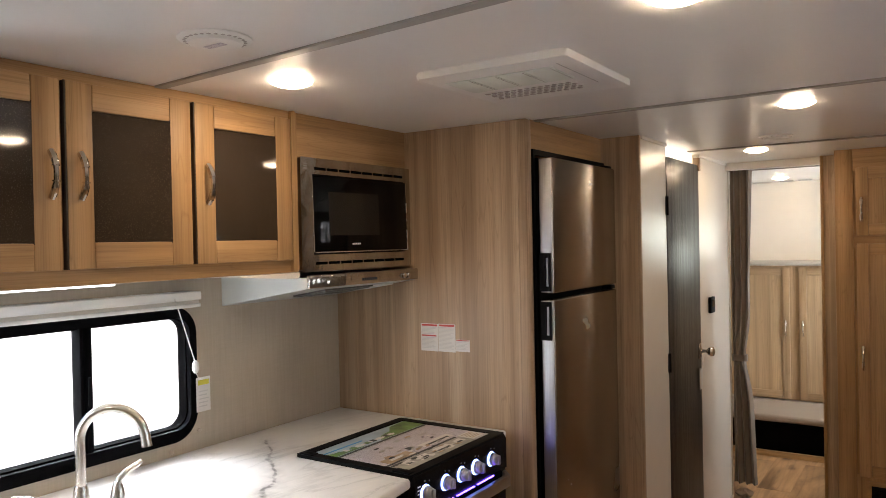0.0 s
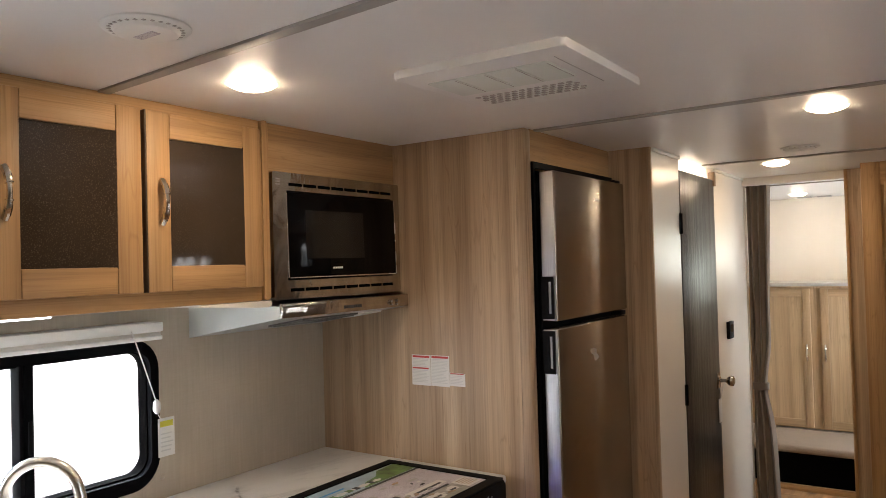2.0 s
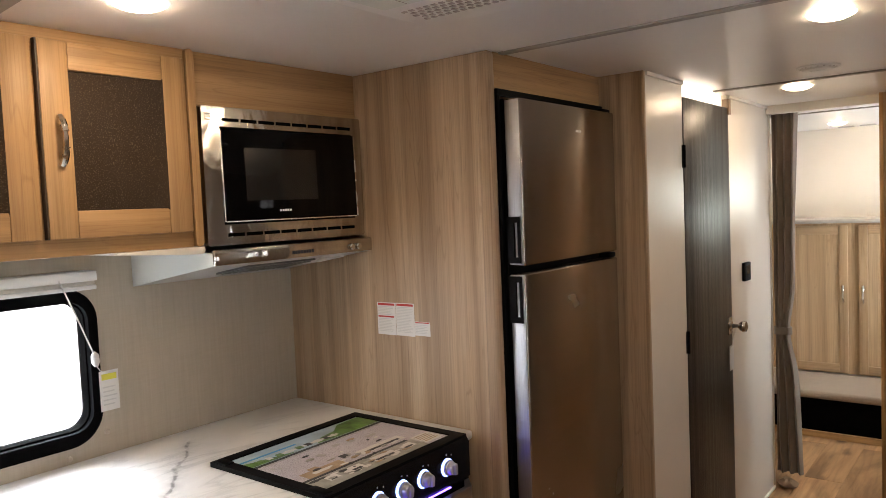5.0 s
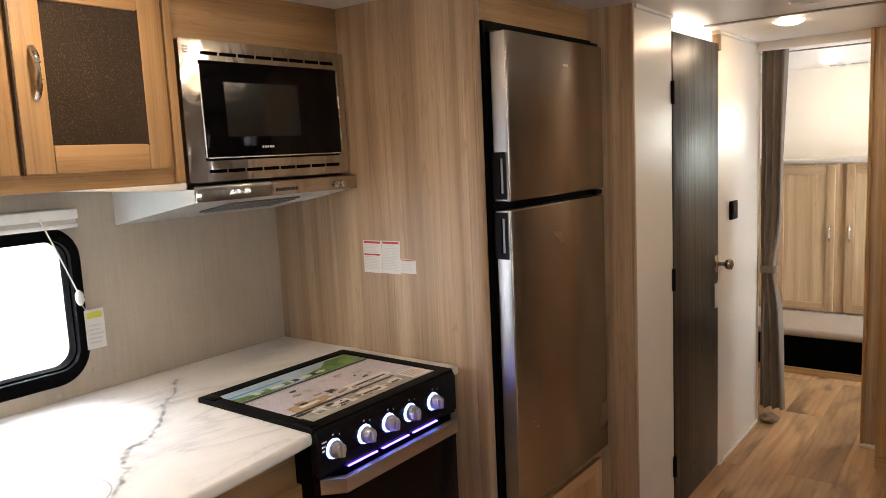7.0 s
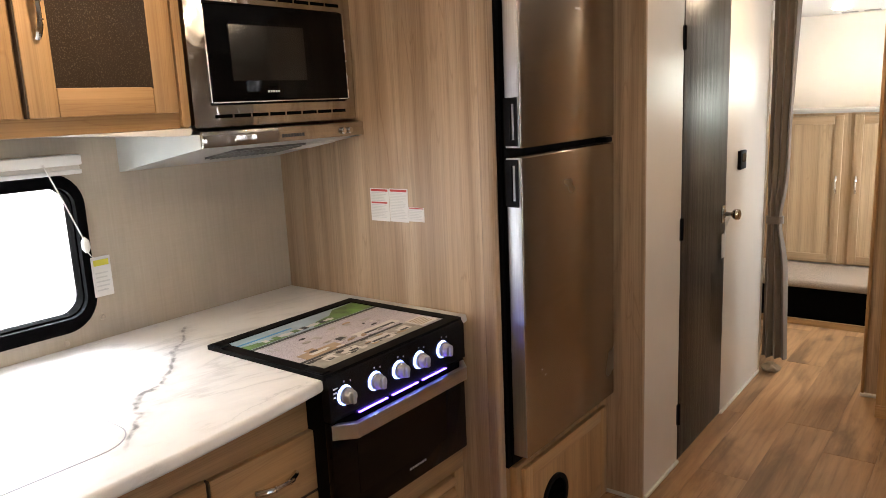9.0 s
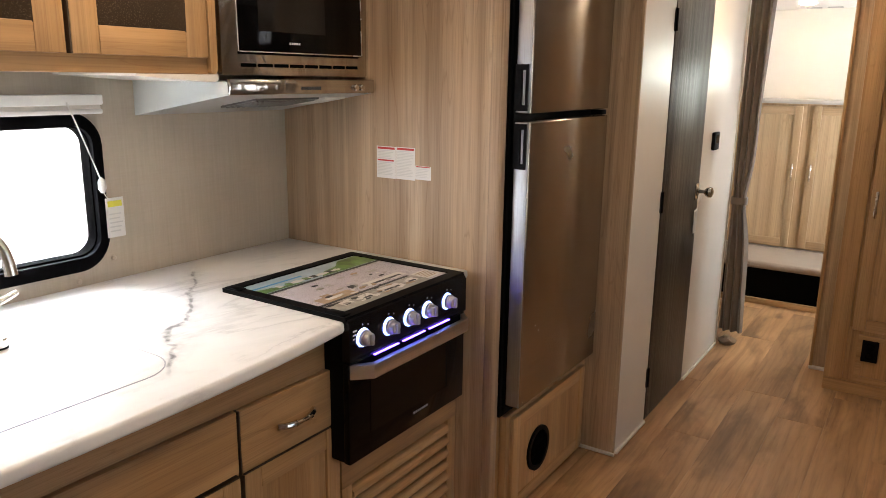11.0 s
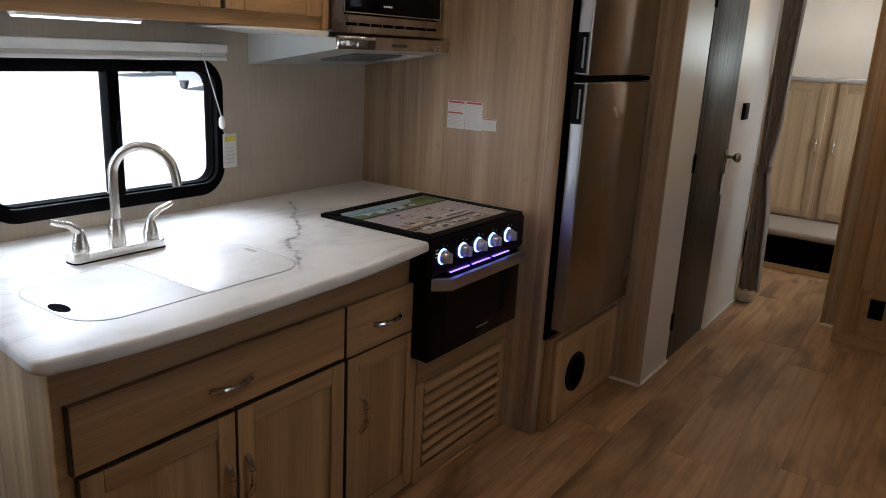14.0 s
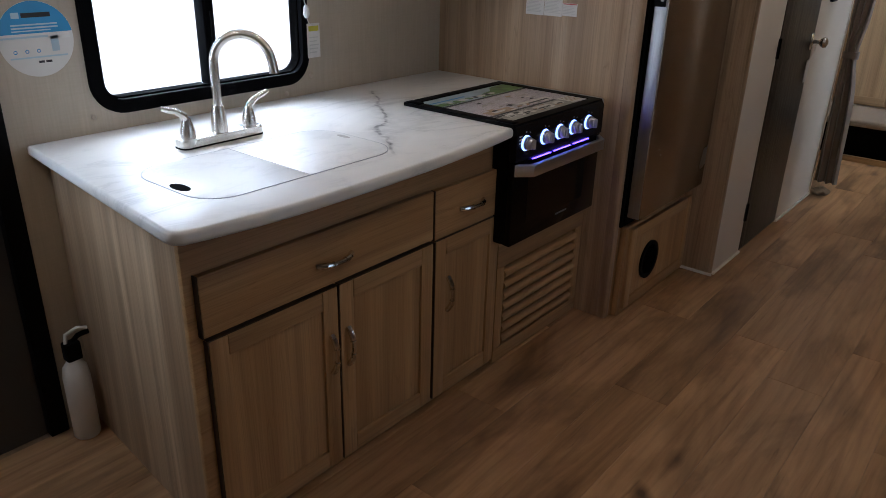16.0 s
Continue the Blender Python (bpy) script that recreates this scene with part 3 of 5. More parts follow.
for y0, y1 in ((BY + 0.018, BD0 - 0.004), (BD1 + 0.004, BE - 0.012)):
    bm = B()
    box(bm, BX, BX + 0.012, y0, y1, 0, 0.014, 0.004)
    single("baseboard", bm, M_TRIM, "narrow pale quarter-round along the white wall", "baseboard", "structure")
    bm = B()
    box(bm, BX, BX + 0.010, y0, y1, CZ - 0.016, CZ, 0.003)
    single("trim", bm, M_TRIM, "narrow pale strip under the ceiling", "trim", "structure")
bm = B()
box(bm, -1.105, BX + 0.008, BY - 0.012, BY, 0, 0.014, 0.004)
single("baseboard", bm, M_TRIM, "narrow pale quarter-round along the oak return", "baseboard", "structure")

# side wall of the bunk room, with its window
bm = B()
BW = (5.22, 6.02, 1.02, 1.54)
box(bm, 0.44, 0.49, 4.702, BW[0], 0, CZ)
box(bm, 0.44, 0.49, BW[1], NY, 0, CZ)
box(bm, 0.44, 0.49, BW[0], BW[1], 0, BW[2])
box(bm, 0.44, 0.49, BW[0], BW[1], BW[3], CZ)
corner_fill(bm, *BW, 0.085, 0.44, 0.49)
single("wall_bunk_side", bm, M_CREAM, "cream wallboard beside the bunks", "wall", "structure")

# bunk room doorway: header, right-hand post and wall behind the pantry
bm = B()
box(bm, BX - 0.03, -0.41, BE - 0.05, BE, 2.022, CZ)
single("lintel", bm, M_TRIM, "pale header over the bunk room doorway", "lintel", "structure")
bm = B()
box(bm, -0.41, EX, 4.652, 4.702, 0, CZ)
single("wall_bunk", bm, M_PANEL, "oak-print partition beside the bunk room doorway", "wall", "structure")
bm = B()
box(bm, -0.42, -0.403, 4.64, 4.714, 0, CZ, 0.003)
single("trim", bm, M_OAK_V, "oak strip on the doorway's edge", "trim", "structure")
bm = B()
box(bm, -0.42, -0.325, 4.628, 4.652, 0.0, 0.016, 0.003)
single("baseboard", bm, M_TRIM, "narrow pale strip at the foot of the doorway post", "baseboard", "structure")


# ---- window over the sink ----
def window(name, x, y0, y1, z0, z1, r, mull, side):
    w = thing(name, "black-framed caravan window with rounded corners, sliding pane on one side", "window", (x, (y0 + y1) / 2, z0), kind="structure")
    bm = B()
    ring(bm, rrect(y0 - 0.014, y1 + 0.014, z0 - 0.014, z1 + 0.014, r + 0.014, 8), rrect(y0 + 0.026, y1 - 0.014, z0 + 0.026, z1 - 0.026, r - 0.026, 8), "x", x - side * 0.055, x + side * 0.014)
    part("window_frame", bm, M_RUBBER, w, "black rounded window frame")
    bm = B()
    ring(bm, rrect(y0 + 0.020, y1 - 0.010, z0 + 0.020, z1 - 0.020, r - 0.022, 8), rrect(y0 + 0.031, y1 - 0.018, z0 + 0.031, z1 - 0.031, r - 0.03, 8), "x", x - side * 0.05, x - side * 0.006)
    part("inner_seal", bm, M_VOID, w)
    bm = B()
    box(bm, x - 0.045, x + 0.004, mull - 0.013, mull - 0.001, z0 + 0.02, z1 - 0.02, 0.003)
    part("mullion", bm, M_RUBBER, w)
    bm = B()
    box(bm, x - 0.03, x + 0.008, mull + 0.002, mull + 0.024, z0 + 0.02, z1 - 0.02, 0.003)
    part("slider_stile", bm, M_RUBBER, w)
    bm = B()
    box(bm, x + 0.008, x + 0.016, mull + 0.006, mull + 0.018, (z0 + z1) / 2 - 0.05, (z0 + z1) / 2 + 0.04, 0.003)
    part("latch", bm, M_BLACK_MATT, w)
    for a, b, d in ((y0 + 0.026, mull - 0.002, -0.036), (mull + 0.002, y1 - 0.014, -0.02)):
        bm = B()
        prism(bm, rrect(a, b, z0 + 0.026, z1 - 0.026, 0.03), "x", x + d, x + d + 0.004)
        part("pane", bm, M_GLASS, w, "clear glass").visible_shadow = False
    return w


window("window_1", WX, WIN[0], WIN[1], WIN[2], WIN[3], 0.085, 1.196, 1)
window("window_3", 0.44, BW[0], BW[1], BW[2], BW[3], 0.085, 5.62, -1)
window("window_2", EX, SWIN[0], SWIN[1], SWIN[2], SWIN[3], 0.085, 1.6, -1)
window("window_5", EX, AWIN[0], AWIN[1], AWIN[2], AWIN[3], 0.085, 3.255, -1)

# rear window over the bunk room wardrobe
w = thing("window_4", "black-framed fixed window in the bunk room's rear wall", "window", (0.08, NY, RW[2]), kind="structure")
bm = B()
ring(bm, rrect(RW[0] - 0.014, RW[1] + 0.014, RW[2] - 0.014, RW[3] + 0.014, 0.03, 6), rrect(RW[0] + 0.026, RW[1] - 0.026, RW[2] + 0.026, RW[3] - 0.026, 0.02, 6), "y", NY - 0.014, NY + 0.055)
part("window_frame", bm, M_RUBBER, w)
bm = B()
box(bm, RW[0] + 0.02, RW[1] - 0.02, NY + 0.03, NY + 0.034, RW[2] + 0.02, RW[3] - 0.02)
part("pane", bm, M_GLASS, w, "clear glass").visible_shadow = False

# entry door, in its black frame; the pane is unseen, added for the lamp
d = thing("door_1", "dark grey entry door in a black metal frame, its unseen pane added for light", "door", (WX, 0.16, 0), kind="structure")
bm = B()
box(bm, WX - 0.06, WX + 0.012, ENT[1] - 0.028, ENT[1] + 0.028, 0, ENT[3] + 0.03, 0.004)
box(bm, WX - 0.06, WX + 0.012, ENT[0] - 0.028, ENT[0] + 0.028, 0, ENT[3] + 0.03, 0.004)
box(bm, WX - 0.06, WX + 0.012, ENT[0] + 0.028, ENT[1] - 0.028, ENT[3] - 0.03, ENT[3] + 0.03, 0.004)
part("door_frame", bm, M_BLACK_MATT, d)
bm = B()
ring(bm, rrect(ENT[0] + 0.028, ENT[1] - 0.028, 0.0, ENT[3] - 0.03, 0.003, 2), rrect(-0.03, 0.31, 0.95, 1.72, 0.003, 2), "x", WX - 0.055, WX - 0.02)
part("door_leaf", bm, M_GREY_DOOR, d)
bm = B()
box(bm, WX - 0.046, WX - 0.041, -0.029, 0.309, 0.951, 1.719)
part("pane", bm, M_GLASS, d, "clear glass").visible_shadow = False

# ---- bathroom door ----
d = thing("door_2", "dark-stained wood-grain bathroom door, closed, with a lever handle", "door", (BX, 3.75, 0), kind="structure")
bm = B()
box(bm, BX - 0.026, BX + 0.003, BD0 + 0.004, BD1 - 0.004, 0.012, 2.006, 0.002)
part("door_leaf", bm, M_DOOR, d)
for z in (1.77, 1.02, 0.22):
    bm = B()
    lathe(bm, [(0.006, -0.045), (0.006, 0.045)], (BX + 0.006, BD0, z), "z", 10)
    box(bm, BX, BX + 0.004, BD0 - 0.012, BD0 + 0.014, z - 0.045, z + 0.045)
    part("hinge", bm, M_BLACK_MATT, d)
bm = B()
box(bm, BX + 0.003, BX + 0.008, BD1 - 0.066, BD1 - 0.016, 0.965, 1.045, 0.002)
lathe(bm, [(0.024, 0.0), (0.024, 0.006), (0.011, 0.010), (0.010, 0.036), (0.022, 0.046), (0.027, 0.058), (0.024, 0.070), (0.012, 0.076)], (BX + 0.006, BD1 - 0.041, 1.005), "x", 20)
part("door_handle", bm, M_PULL, d, "polished nickel door knob")
bm = B()
box(bm, BX - 0.02, BX + 0.012, BD1 - 0.02, BD1 + 0.012, 1.975, CZ - 0.02, 0.003)
part("door_catch", bm, M_OAK_EDGE, d)
bm = B()
tube(bm, [(BX + 0.035, BD1 - 0.045, 0.99), (BX + 0.022, BD1 - 0.052, 0.95), (BX + 0.014, BD1 - 0.048, 0.91)], 0.0016, 6)
box(bm, BX + 0.010, BX + 0.012, BD1 - 0.075, BD1 - 0.018, 0.80, 0.915, mat=0)
single("paper_tag", bm, M_PAPER, "white paper tag hanging from the bathroom door knob", "tag")

# thermostat
t = thing("thermostat", "small black wall thermostat on the white wall", "thermostat", (BX, 4.26, 1.185))
bm = B()
box(bm, BX, BX + 0.018, 4.215, 4.305, 1.187, 1.277, 0.004)
part("body", bm, M_BLACK_MATT, t)
bm = B()
box(bm, BX + 0.018, BX + 0.0195, 4.232, 4.288, 1.222, 1.262)
part("screen", bm, M_BLACK, t)


# ---- curtain ----
def curtain():
    c = thing("curtain", "taupe cloth curtain gathered to the side by a tie", "curtain", (-0.88, 4.80, 0.05))
    bm = B()
    n, rows = 64, 40
    grid = []
    for r in range(rows + 1):
        z = 2.04 + (0.075 - 2.04) * r / rows
        pinch = math.exp(-((z - 0.86) / 0.16) ** 2)
        low = max(0.0, (0.86 - z) / 0.8)
        left = -0.942 + 0.012 * pinch
        right = -0.815 - 0.022 * min(1, (2.04 - z) / 0.7) - 0.025 * pinch + 0.028 * low
        row = []
        for k in range(n):
            u = k / (n / 2) if k < n / 2 else 2 - k / (n / 2)
            back = 0.0 if k < n / 2 else 0.006
            w = 0.018 * (1 - 0.6 * pinch) * math.sin(u * 6.2 * math.pi + 0.5 * math.sin(z * 3)) + 0.006 * math.sin(u * 17 + z * 5)
            row.append(bm.verts.new((left + (right - left) * u, 4.79 + w + back - 0.03 * pinch, z)))
        grid.append(row)
    for a, b in zip(grid, grid[1:]):
        for k in range(n):
            bm.faces.new((a[k], a[(k + 1) % n], b[(k + 1) % n], b[k]))
    bm.faces.new(grid[0])
    bm.faces.new(grid[-1][::-1])
    part("cloth", bm, M_CLOTH, c)
    bm = B()
    ring(bm, rrect(-0.938, -0.850, 4.737, 4.79, 0.02), rrect(-0.934, -0.854, 4.741, 4.786, 0.018), "z", 0.845, 0.885)
    part("tie", bm, M_CLOTH, c)
    bm = B()
    rows = []
    for i in range(7):
        q = i / 6
        rows.append([bm.verts.new((-0.885 + 0.052 * math.sin(math.pi * (0.12 + 0.76 * q)) * math.cos(w) * (1 + 0.16 * math.sin(3 * w + 4 * q)), 4.765 + 0.045 * math.sin(math.pi * (0.12 + 0.76 * q)) * math.sin(w) * (1 + 0.2 * math.sin(2 * w + 1)), 0.002 + 0.046 * q + 0.008 * math.sin(5 * w + 2 * q))) for w in [2 * math.pi * k / 18 for k in range(18)]])
    for a, b in zip(rows, rows[1:]):
        for k in range(18):
            bm.faces.new((a[k], a[(k + 1) % 18], b[(k + 1) % 18], b[k]))
    bm.faces.new(rows[0][::-1])
    bm.faces.new(rows[-1])
    part("hem", bm, M_HEM, c, "paler crumpled hem on the floor")
    bm = B()
    tube(bm, [(-0.95, 4.79, 2.05), (-0.43, 4.79, 2.05)], 0.006, 8)
    part("rail", bm, M_TRIM, c)


curtain()


# ---- joinery ----
def shaker(name, parent, plane, face, a0, a1, z0, z1, stile, rail, thick=0.018, sgn=1, recess=0.008, filler=None, mats=(M_OAK_V, M_OAK_H), edge=0.003):
    """A framed door: a recessed middle with stiles and rails round it, its front at face."""
    d0, d1 = sorted((face, face - sgn * thick))

    def bar(p0, p1, q0, q1, e0=d0, e1=d1, bevel=edge):
        b = B()
        return box(b, e0, e1, p0, p1, q0, q1, bevel) if plane == "x" else box(b, p0, p1, e0, e1, q0, q1, bevel)
    p0, p1 = sorted((face - sgn * recess, face - sgn * (thick - 0.003)))
    ob = part(name, bar(a0 + stile - 0.004, a1 - stile + 0.004, z0 + rail - 0.004, z1 - rail + 0.004, p0, p1, 0), filler or mats[0], parent, "dark pebbled glass in an oak frame" if filler else "")
    for u0, u1 in ((a0, a0 + stile), (a1 - stile, a1)):
        part("stile", bar(u0, u1, z0, z1), mats[0], ob)
    for q0, q1 in ((z0, z0 + rail), (z1 - rail, z1)):
        part("rail", bar(a0 + stile + 0.0004, a1 - stile - 0.0004, q0, q1), mats[1], ob)
    return ob


def slab(name, parent, face, a0, a1, z0, z1, thick=0.018, mats=M_OAK_H):
    bm = B()
    box(bm, face - thick, face, a0, a1, z0, z1, 0.003)
    return part(name, bm, mats, parent)


def pull(parent, plane, face, a, z, length, upright, sgn=1, mat=M_PULL, width=0.0102):
    """An arched flat metal pull with two banded feet."""
    bm = B()
    pts = []
    for i in range(13):
        u = i / 12 * 2 - 1
        out = 0.022 * (1 - abs(u) ** 2.6) + 0.002
        da, dz = (0, u * length / 2) if upright else (u * length / 2, 0)
        pts.append((face + sgn * out, a + da, z + dz) if plane == "x" else (a + da, face + sgn * out, z + dz))
    tube(bm, pts, [width * (0.62 if 3 < i < 9 else 0.85) for i in range(13)], 10, 1.0)
    for i in (4, 8):
        p, q = Vector(pts[i]), Vector(pts[i + 1])
        tube(bm, [p, p + (q - p) * 0.3], width * 0.92, 10)
    return part("handle", bm, mat, parent, "arched polished nickel pull")


def swing(ob, x, y, degrees, z=0.0, lean=0.0):
    """Turn a mesh about an upright line, and lean it back."""
    ob.data.transform(Matrix.Translation((x, y, z)) @ Matrix.Rotation(radians(degrees), 4, "Z") @ Matrix.Rotation(radians(-lean), 4, "Y") @ Matrix.Translation((-x, -y, -z)))


# ---- upper cabinet ----
UF = -1.645
u = thing("wall_cabinet", "light oak wall cabinet with three dark pebbled-glass doors", "cabinet", (-1.83, 1.13, 1.53))
bm = B()
box(bm, WX, UF - 0.022, 0.53, 1.712, 1.548, CZ, 0.002)
part("body", bm, M_OAK_V, u)
bm = B()
box(bm, UF - 0.040, UF - 0.0185, 0.53, 1.70, 1.530, CZ, 0.003)
part("face_frame", bm, M_OAK_H, u)
bm = B()
prism(bm, rrect(1.700, 1.724, 1.531, CZ, 0.008), "x", WX, UF - 0.006, 0, 0.004)
part("end_panel", bm, M_OAK_V, u)
bm = B()
prism(bm, [(1.47, 1.5295), (1.722, 1.5295), (1.726, 1.522), (1.723, 1.513), (1.712, 1.509), (1.66, 1.511), (1.47, 1.5235)], "x", WX + 0.02, UF - 0.004, 0, 0.002)
part("end_cap", bm, M_CREAM, u, "cream rounded end under the cabinet")
bm = B()
box(bm, WX + 0.01, UF - 0.045, 0.53, 1.70, 1.540, 1.548)
part("bottom_panel", bm, M_CREAM, u, "cream underside")
for y0, y1, hy in ((0.548, 0.917, 0.892), (0.933, 1.297, 0.967), (1.312, 1.690, 1.352)):
    dr = shaker("door", u, "x", UF, y0, y1, 1.572, 2.036, 0.068, 0.066, 0.018, 1, 0.007, M_PEBBLE)
    swing(dr, UF - 0.007, (y0 + y1) / 2, -3.0)
    pull(dr, "x", UF, hy, 1.803, 0.112, True)
    bm = B()
    box(bm, UF - 0.0185, UF - 0.001, y0 - 0.0045, y0 - 0.0005, 1.572, 2.036)
    part("edge_band", bm, M_EDGE_AND_SHADE, dr)
# filler above the microwave
bm = B()
box(bm, UF - 0.040, UF - 0.022, 1.7245, 2.351, 1.917, CZ - 0.001, 0.002)
single("filler_panel", bm, M_OAK_H, "oak filler board above the microwave", "panel")

# strip light under the cabinet
s = thing("strip_light", "slim white strip light under the wall cabinet, lit", "light", (-1.76, 0.98, 1.54))
bm = B()
box(bm, -1.80, -1.755, 0.80, 1.13, 1.524, 1.540, 0.004)
part("housing", bm, M_WHITE, s)
bm = B()
box(bm, -1.797, -1.758, 0.805, 1.125, 1.519, 1.526, 0.003)
part("diffuser", bm, M_STRIP, s, "lit white diffuser")


# ---- microwave and hood ----
def microwave():
    y0, y1, z0, z1 = 1.732, 2.349, 1.528, 1.917
    m = thing("microwave", "built-in stainless steel microwave with a black glass door", "microwave", (-1.82, 2.03, z0))
    bm = B()
    box(bm, WX + 0.02, UF - 0.012, y0 + 0.02, y1 - 0.02, z0 + 0.01, z1 - 0.02)
    part("body", bm, M_BLACK_MATT, m)
    dy0, dy1, dz0, dz1 = 1.792, 2.303, 1.590, 1.858
    bm = B()
    ring(bm, rrect(y0, y1, z0, z1, 0.006, 3), rrect(dy0 - 0.004, dy1 + 0.004, dz0 - 0.004, dz1 + 0.004, 0.003, 3), "x", UF - 0.02, UF)
    bmesh.ops.bevel(bm, geom=[e for e in bm.edges if all(abs(v.co.x - UF) < 1e-5 for v in e.verts) and len(e.link_faces) == 2 and abs(e.calc_face_angle(0)) > 1], offset=0.004, segments=2, affect="EDGES")
    tr = part("trim_frame", bm, M_SHEET, m, "brushed stainless trim frame")
    for z in (1.551, 1.876):
        n = 8
        for i in range(n):
            a = 1.795 + i * (2.305 - 1.795) / n
            bm = B()
            box(bm, UF - 0.004, UF + 0.001, a + 0.003, a + 0.061, z, z + 0.0105, 0.0015)
            part("vent_slot", bm, M_VOID, tr, "dark vent slot")
    bm = B()
    box(bm, UF - 0.014, UF + 0.006, dy0, dy1, dz0, dz1, 0.005)
    cy = (dy0 + dy1) / 2
    dr = part("door", bm, M_BLACK, m, "black glass door")
    bm = B()
    box(bm, UF + 0.006, UF + 0.0068, 1.872, 2.135, 1.652, 1.805)
    part("window", bm, plain("smoked_glass", (0.012, 0.011, 0.0105), 0.12, 0, 0.1, 20, 0), dr, "smoked window")
    bm = B()
    box(bm, UF + 0.006, UF + 0.007, dy0 + 0.002, dy0 + 0.006, dz0 + 0.004, dz1 - 0.004)
    box(bm, UF + 0.006, UF + 0.007, dy1 - 0.006, dy1 - 0.002, dz0 + 0.004, dz1 - 0.004)
    box(bm, UF + 0.006, UF + 0.007, dy0 + 0.008, dy1 - 0.008, dz0 + 0.002, dz0 + 0.005)
    part("bright_edge", bm, M_NICKEL, dr)
    for i in range(5):
        bm = B()
        box(bm, UF + 0.0064, UF + 0.0072, 1.985 + i * 0.009, 1.985 + i * 0.009 + 0.006, 1.618, 1.624)
        part("lettering", bm, M_PAPER, dr)
    for o in (dr, *dr.children):
        swing(o, UF, cy, -3.0, (dz0 + dz1) / 2, 1.3)
    for i in range(3):
        bm = B()
        box(bm, UF + 0.0002, UF + 0.0012, 1.744, 1.762, 1.893 - i * 0.008, 1.897 - i * 0.008)
        part("label_line", bm, M_INK, tr)


microwave()


def hood():
    y0, y1, hx = 1.726, 2.342, -1.612
    h = thing("range_hood", "range hood with a stainless front strip and grey sloping underside", "hood", (-1.8, 2.04, 1.40))
    bm = B()
    prism(bm, [(WX, 1.404), (hx - 0.006, 1.474), (hx - 0.006, 1.510), (WX, 1.510)], "y", y0, y1)
    bmesh.ops.recalc_face_normals(bm, faces=bm.faces)
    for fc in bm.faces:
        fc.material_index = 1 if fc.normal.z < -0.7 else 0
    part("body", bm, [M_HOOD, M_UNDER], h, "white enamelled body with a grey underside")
    bm = B()
    box(bm, hx - 0.006, hx + 0.006, y0 - 0.003, y1, 1.475, 1.518, 0.003)
    st = part("front_strip", bm, M_SHEET, h, "brushed stainless strip")
    for i in range(8):
        bm = B()
        box(bm, hx + 0.006, hx + 0.0072, 1.995 + i * 0.011, 2.003 + i * 0.011, 1.487, 1.497)
        part("lettering", bm, M_DARK_INK, st)
    for y in (2.245, 2.275):
        bm = B()
        lathe(bm, [(0.011, 0), (0.011, 0.005), (0.008, 0.009)], (hx + 0.006, y, 1.493), "x", 16)
        part("button", bm, M_CHROME, st)
    # grille and lamp cover follow the slope of the underside
    slope = (1.474 - 1.404) / (hx - 0.006 - WX)

    def under(x):
        return 1.404 + slope * (x - WX)
    for nme, mat, ya, yb, xa, xb in (("filter", M_MESH, 1.90, 2.17, -1.86, -1.70), ("lamp_cover", M_WHITE, 2.20, 2.30, -1.82, -1.70)):
        bm = B()
        prism(bm, [(xa, under(xa) - 0.006), (xb, under(xb) - 0.006), (xb, under(xb) + 0.004), (xa, under(xa) + 0.004)], "y", ya, yb)
        fo = part(nme, bm, mat, h)
        if nme == "filter":
            for i in range(12):
                y = ya + 0.012 + i * 0.022
                bm = B()
                prism(bm, [(xa + 0.01, under(xa + 0.01) - 0.009), (xb - 0.01, under(xb - 0.01) - 0.009), (xb - 0.01, under(xb - 0.01)), (xa + 0.01, under(xa + 0.01))], "y", y, y + 0.006)
                part("slat", bm, M_MESH, fo)


hood()

# ---- tall panel and fridge surround ----
PY = 2.352
bm = B()
box(bm, WX, -1.118, PY, PY + 0.018, 0, CZ - 0.001, 0.002)
single("end_panel", bm, M_PANEL, "tall oak-print panel between cooker and fridge", "panel")
f = thing("fridge_surround", "oak face frame round the fridge, with a vented board below", "cabinet", (-1.3, 2.7, 0))
bm = B()
box(bm, -1.160, -1.112, PY - 0.003, 2.386, 0, CZ - 0.001, 0.012, 0, 4)
part("post", bm, M_PANEL, f)
bm = B()
box(bm, -1.140, -1.117, 2.386, BY - 0.001, 1.955, CZ - 0.001, 0.002)
part("top_board", bm, M_OAK_H, f)
bm = B()
box(bm, -1.140, -1.117, 2.386, BY - 0.001, 0, 0.405, 0.002)
lb = part("lower_board", bm, M_OAK_V, f)
bm = B()
box(bm, -1.117, -1.090, 2.405, BY - 0.004, 0, 0.400, 0.004)
part("base_frame", bm, M_OAK_V, f)
shaker("vent_board", f, "x", -1.072, 2.43, 3.04, 0.03, 0.388, 0.05, 0.05, 0.018, 1, 0.003)
bm = B()
ring(bm, rrect(2.625 - 0.085, 2.625 + 0.085, 0.20 - 0.085, 0.20 + 0.085, 0.0845, 10), rrect(2.625 - 0.068, 2.625 + 0.068, 0.20 - 0.068, 0.20 + 0.068, 0.0675, 10), "x", -1.078, -1.066)
vr = part("vent_ring", bm, M_BLACK_MATT, f, "round black vent")
bm = B()
lathe(bm, [(0.068, -0.010), (0.068, -0.002)], (-1.070, 2.625, 0.20), "x", 32)
part("vent_mesh", bm, M_VOID, vr)
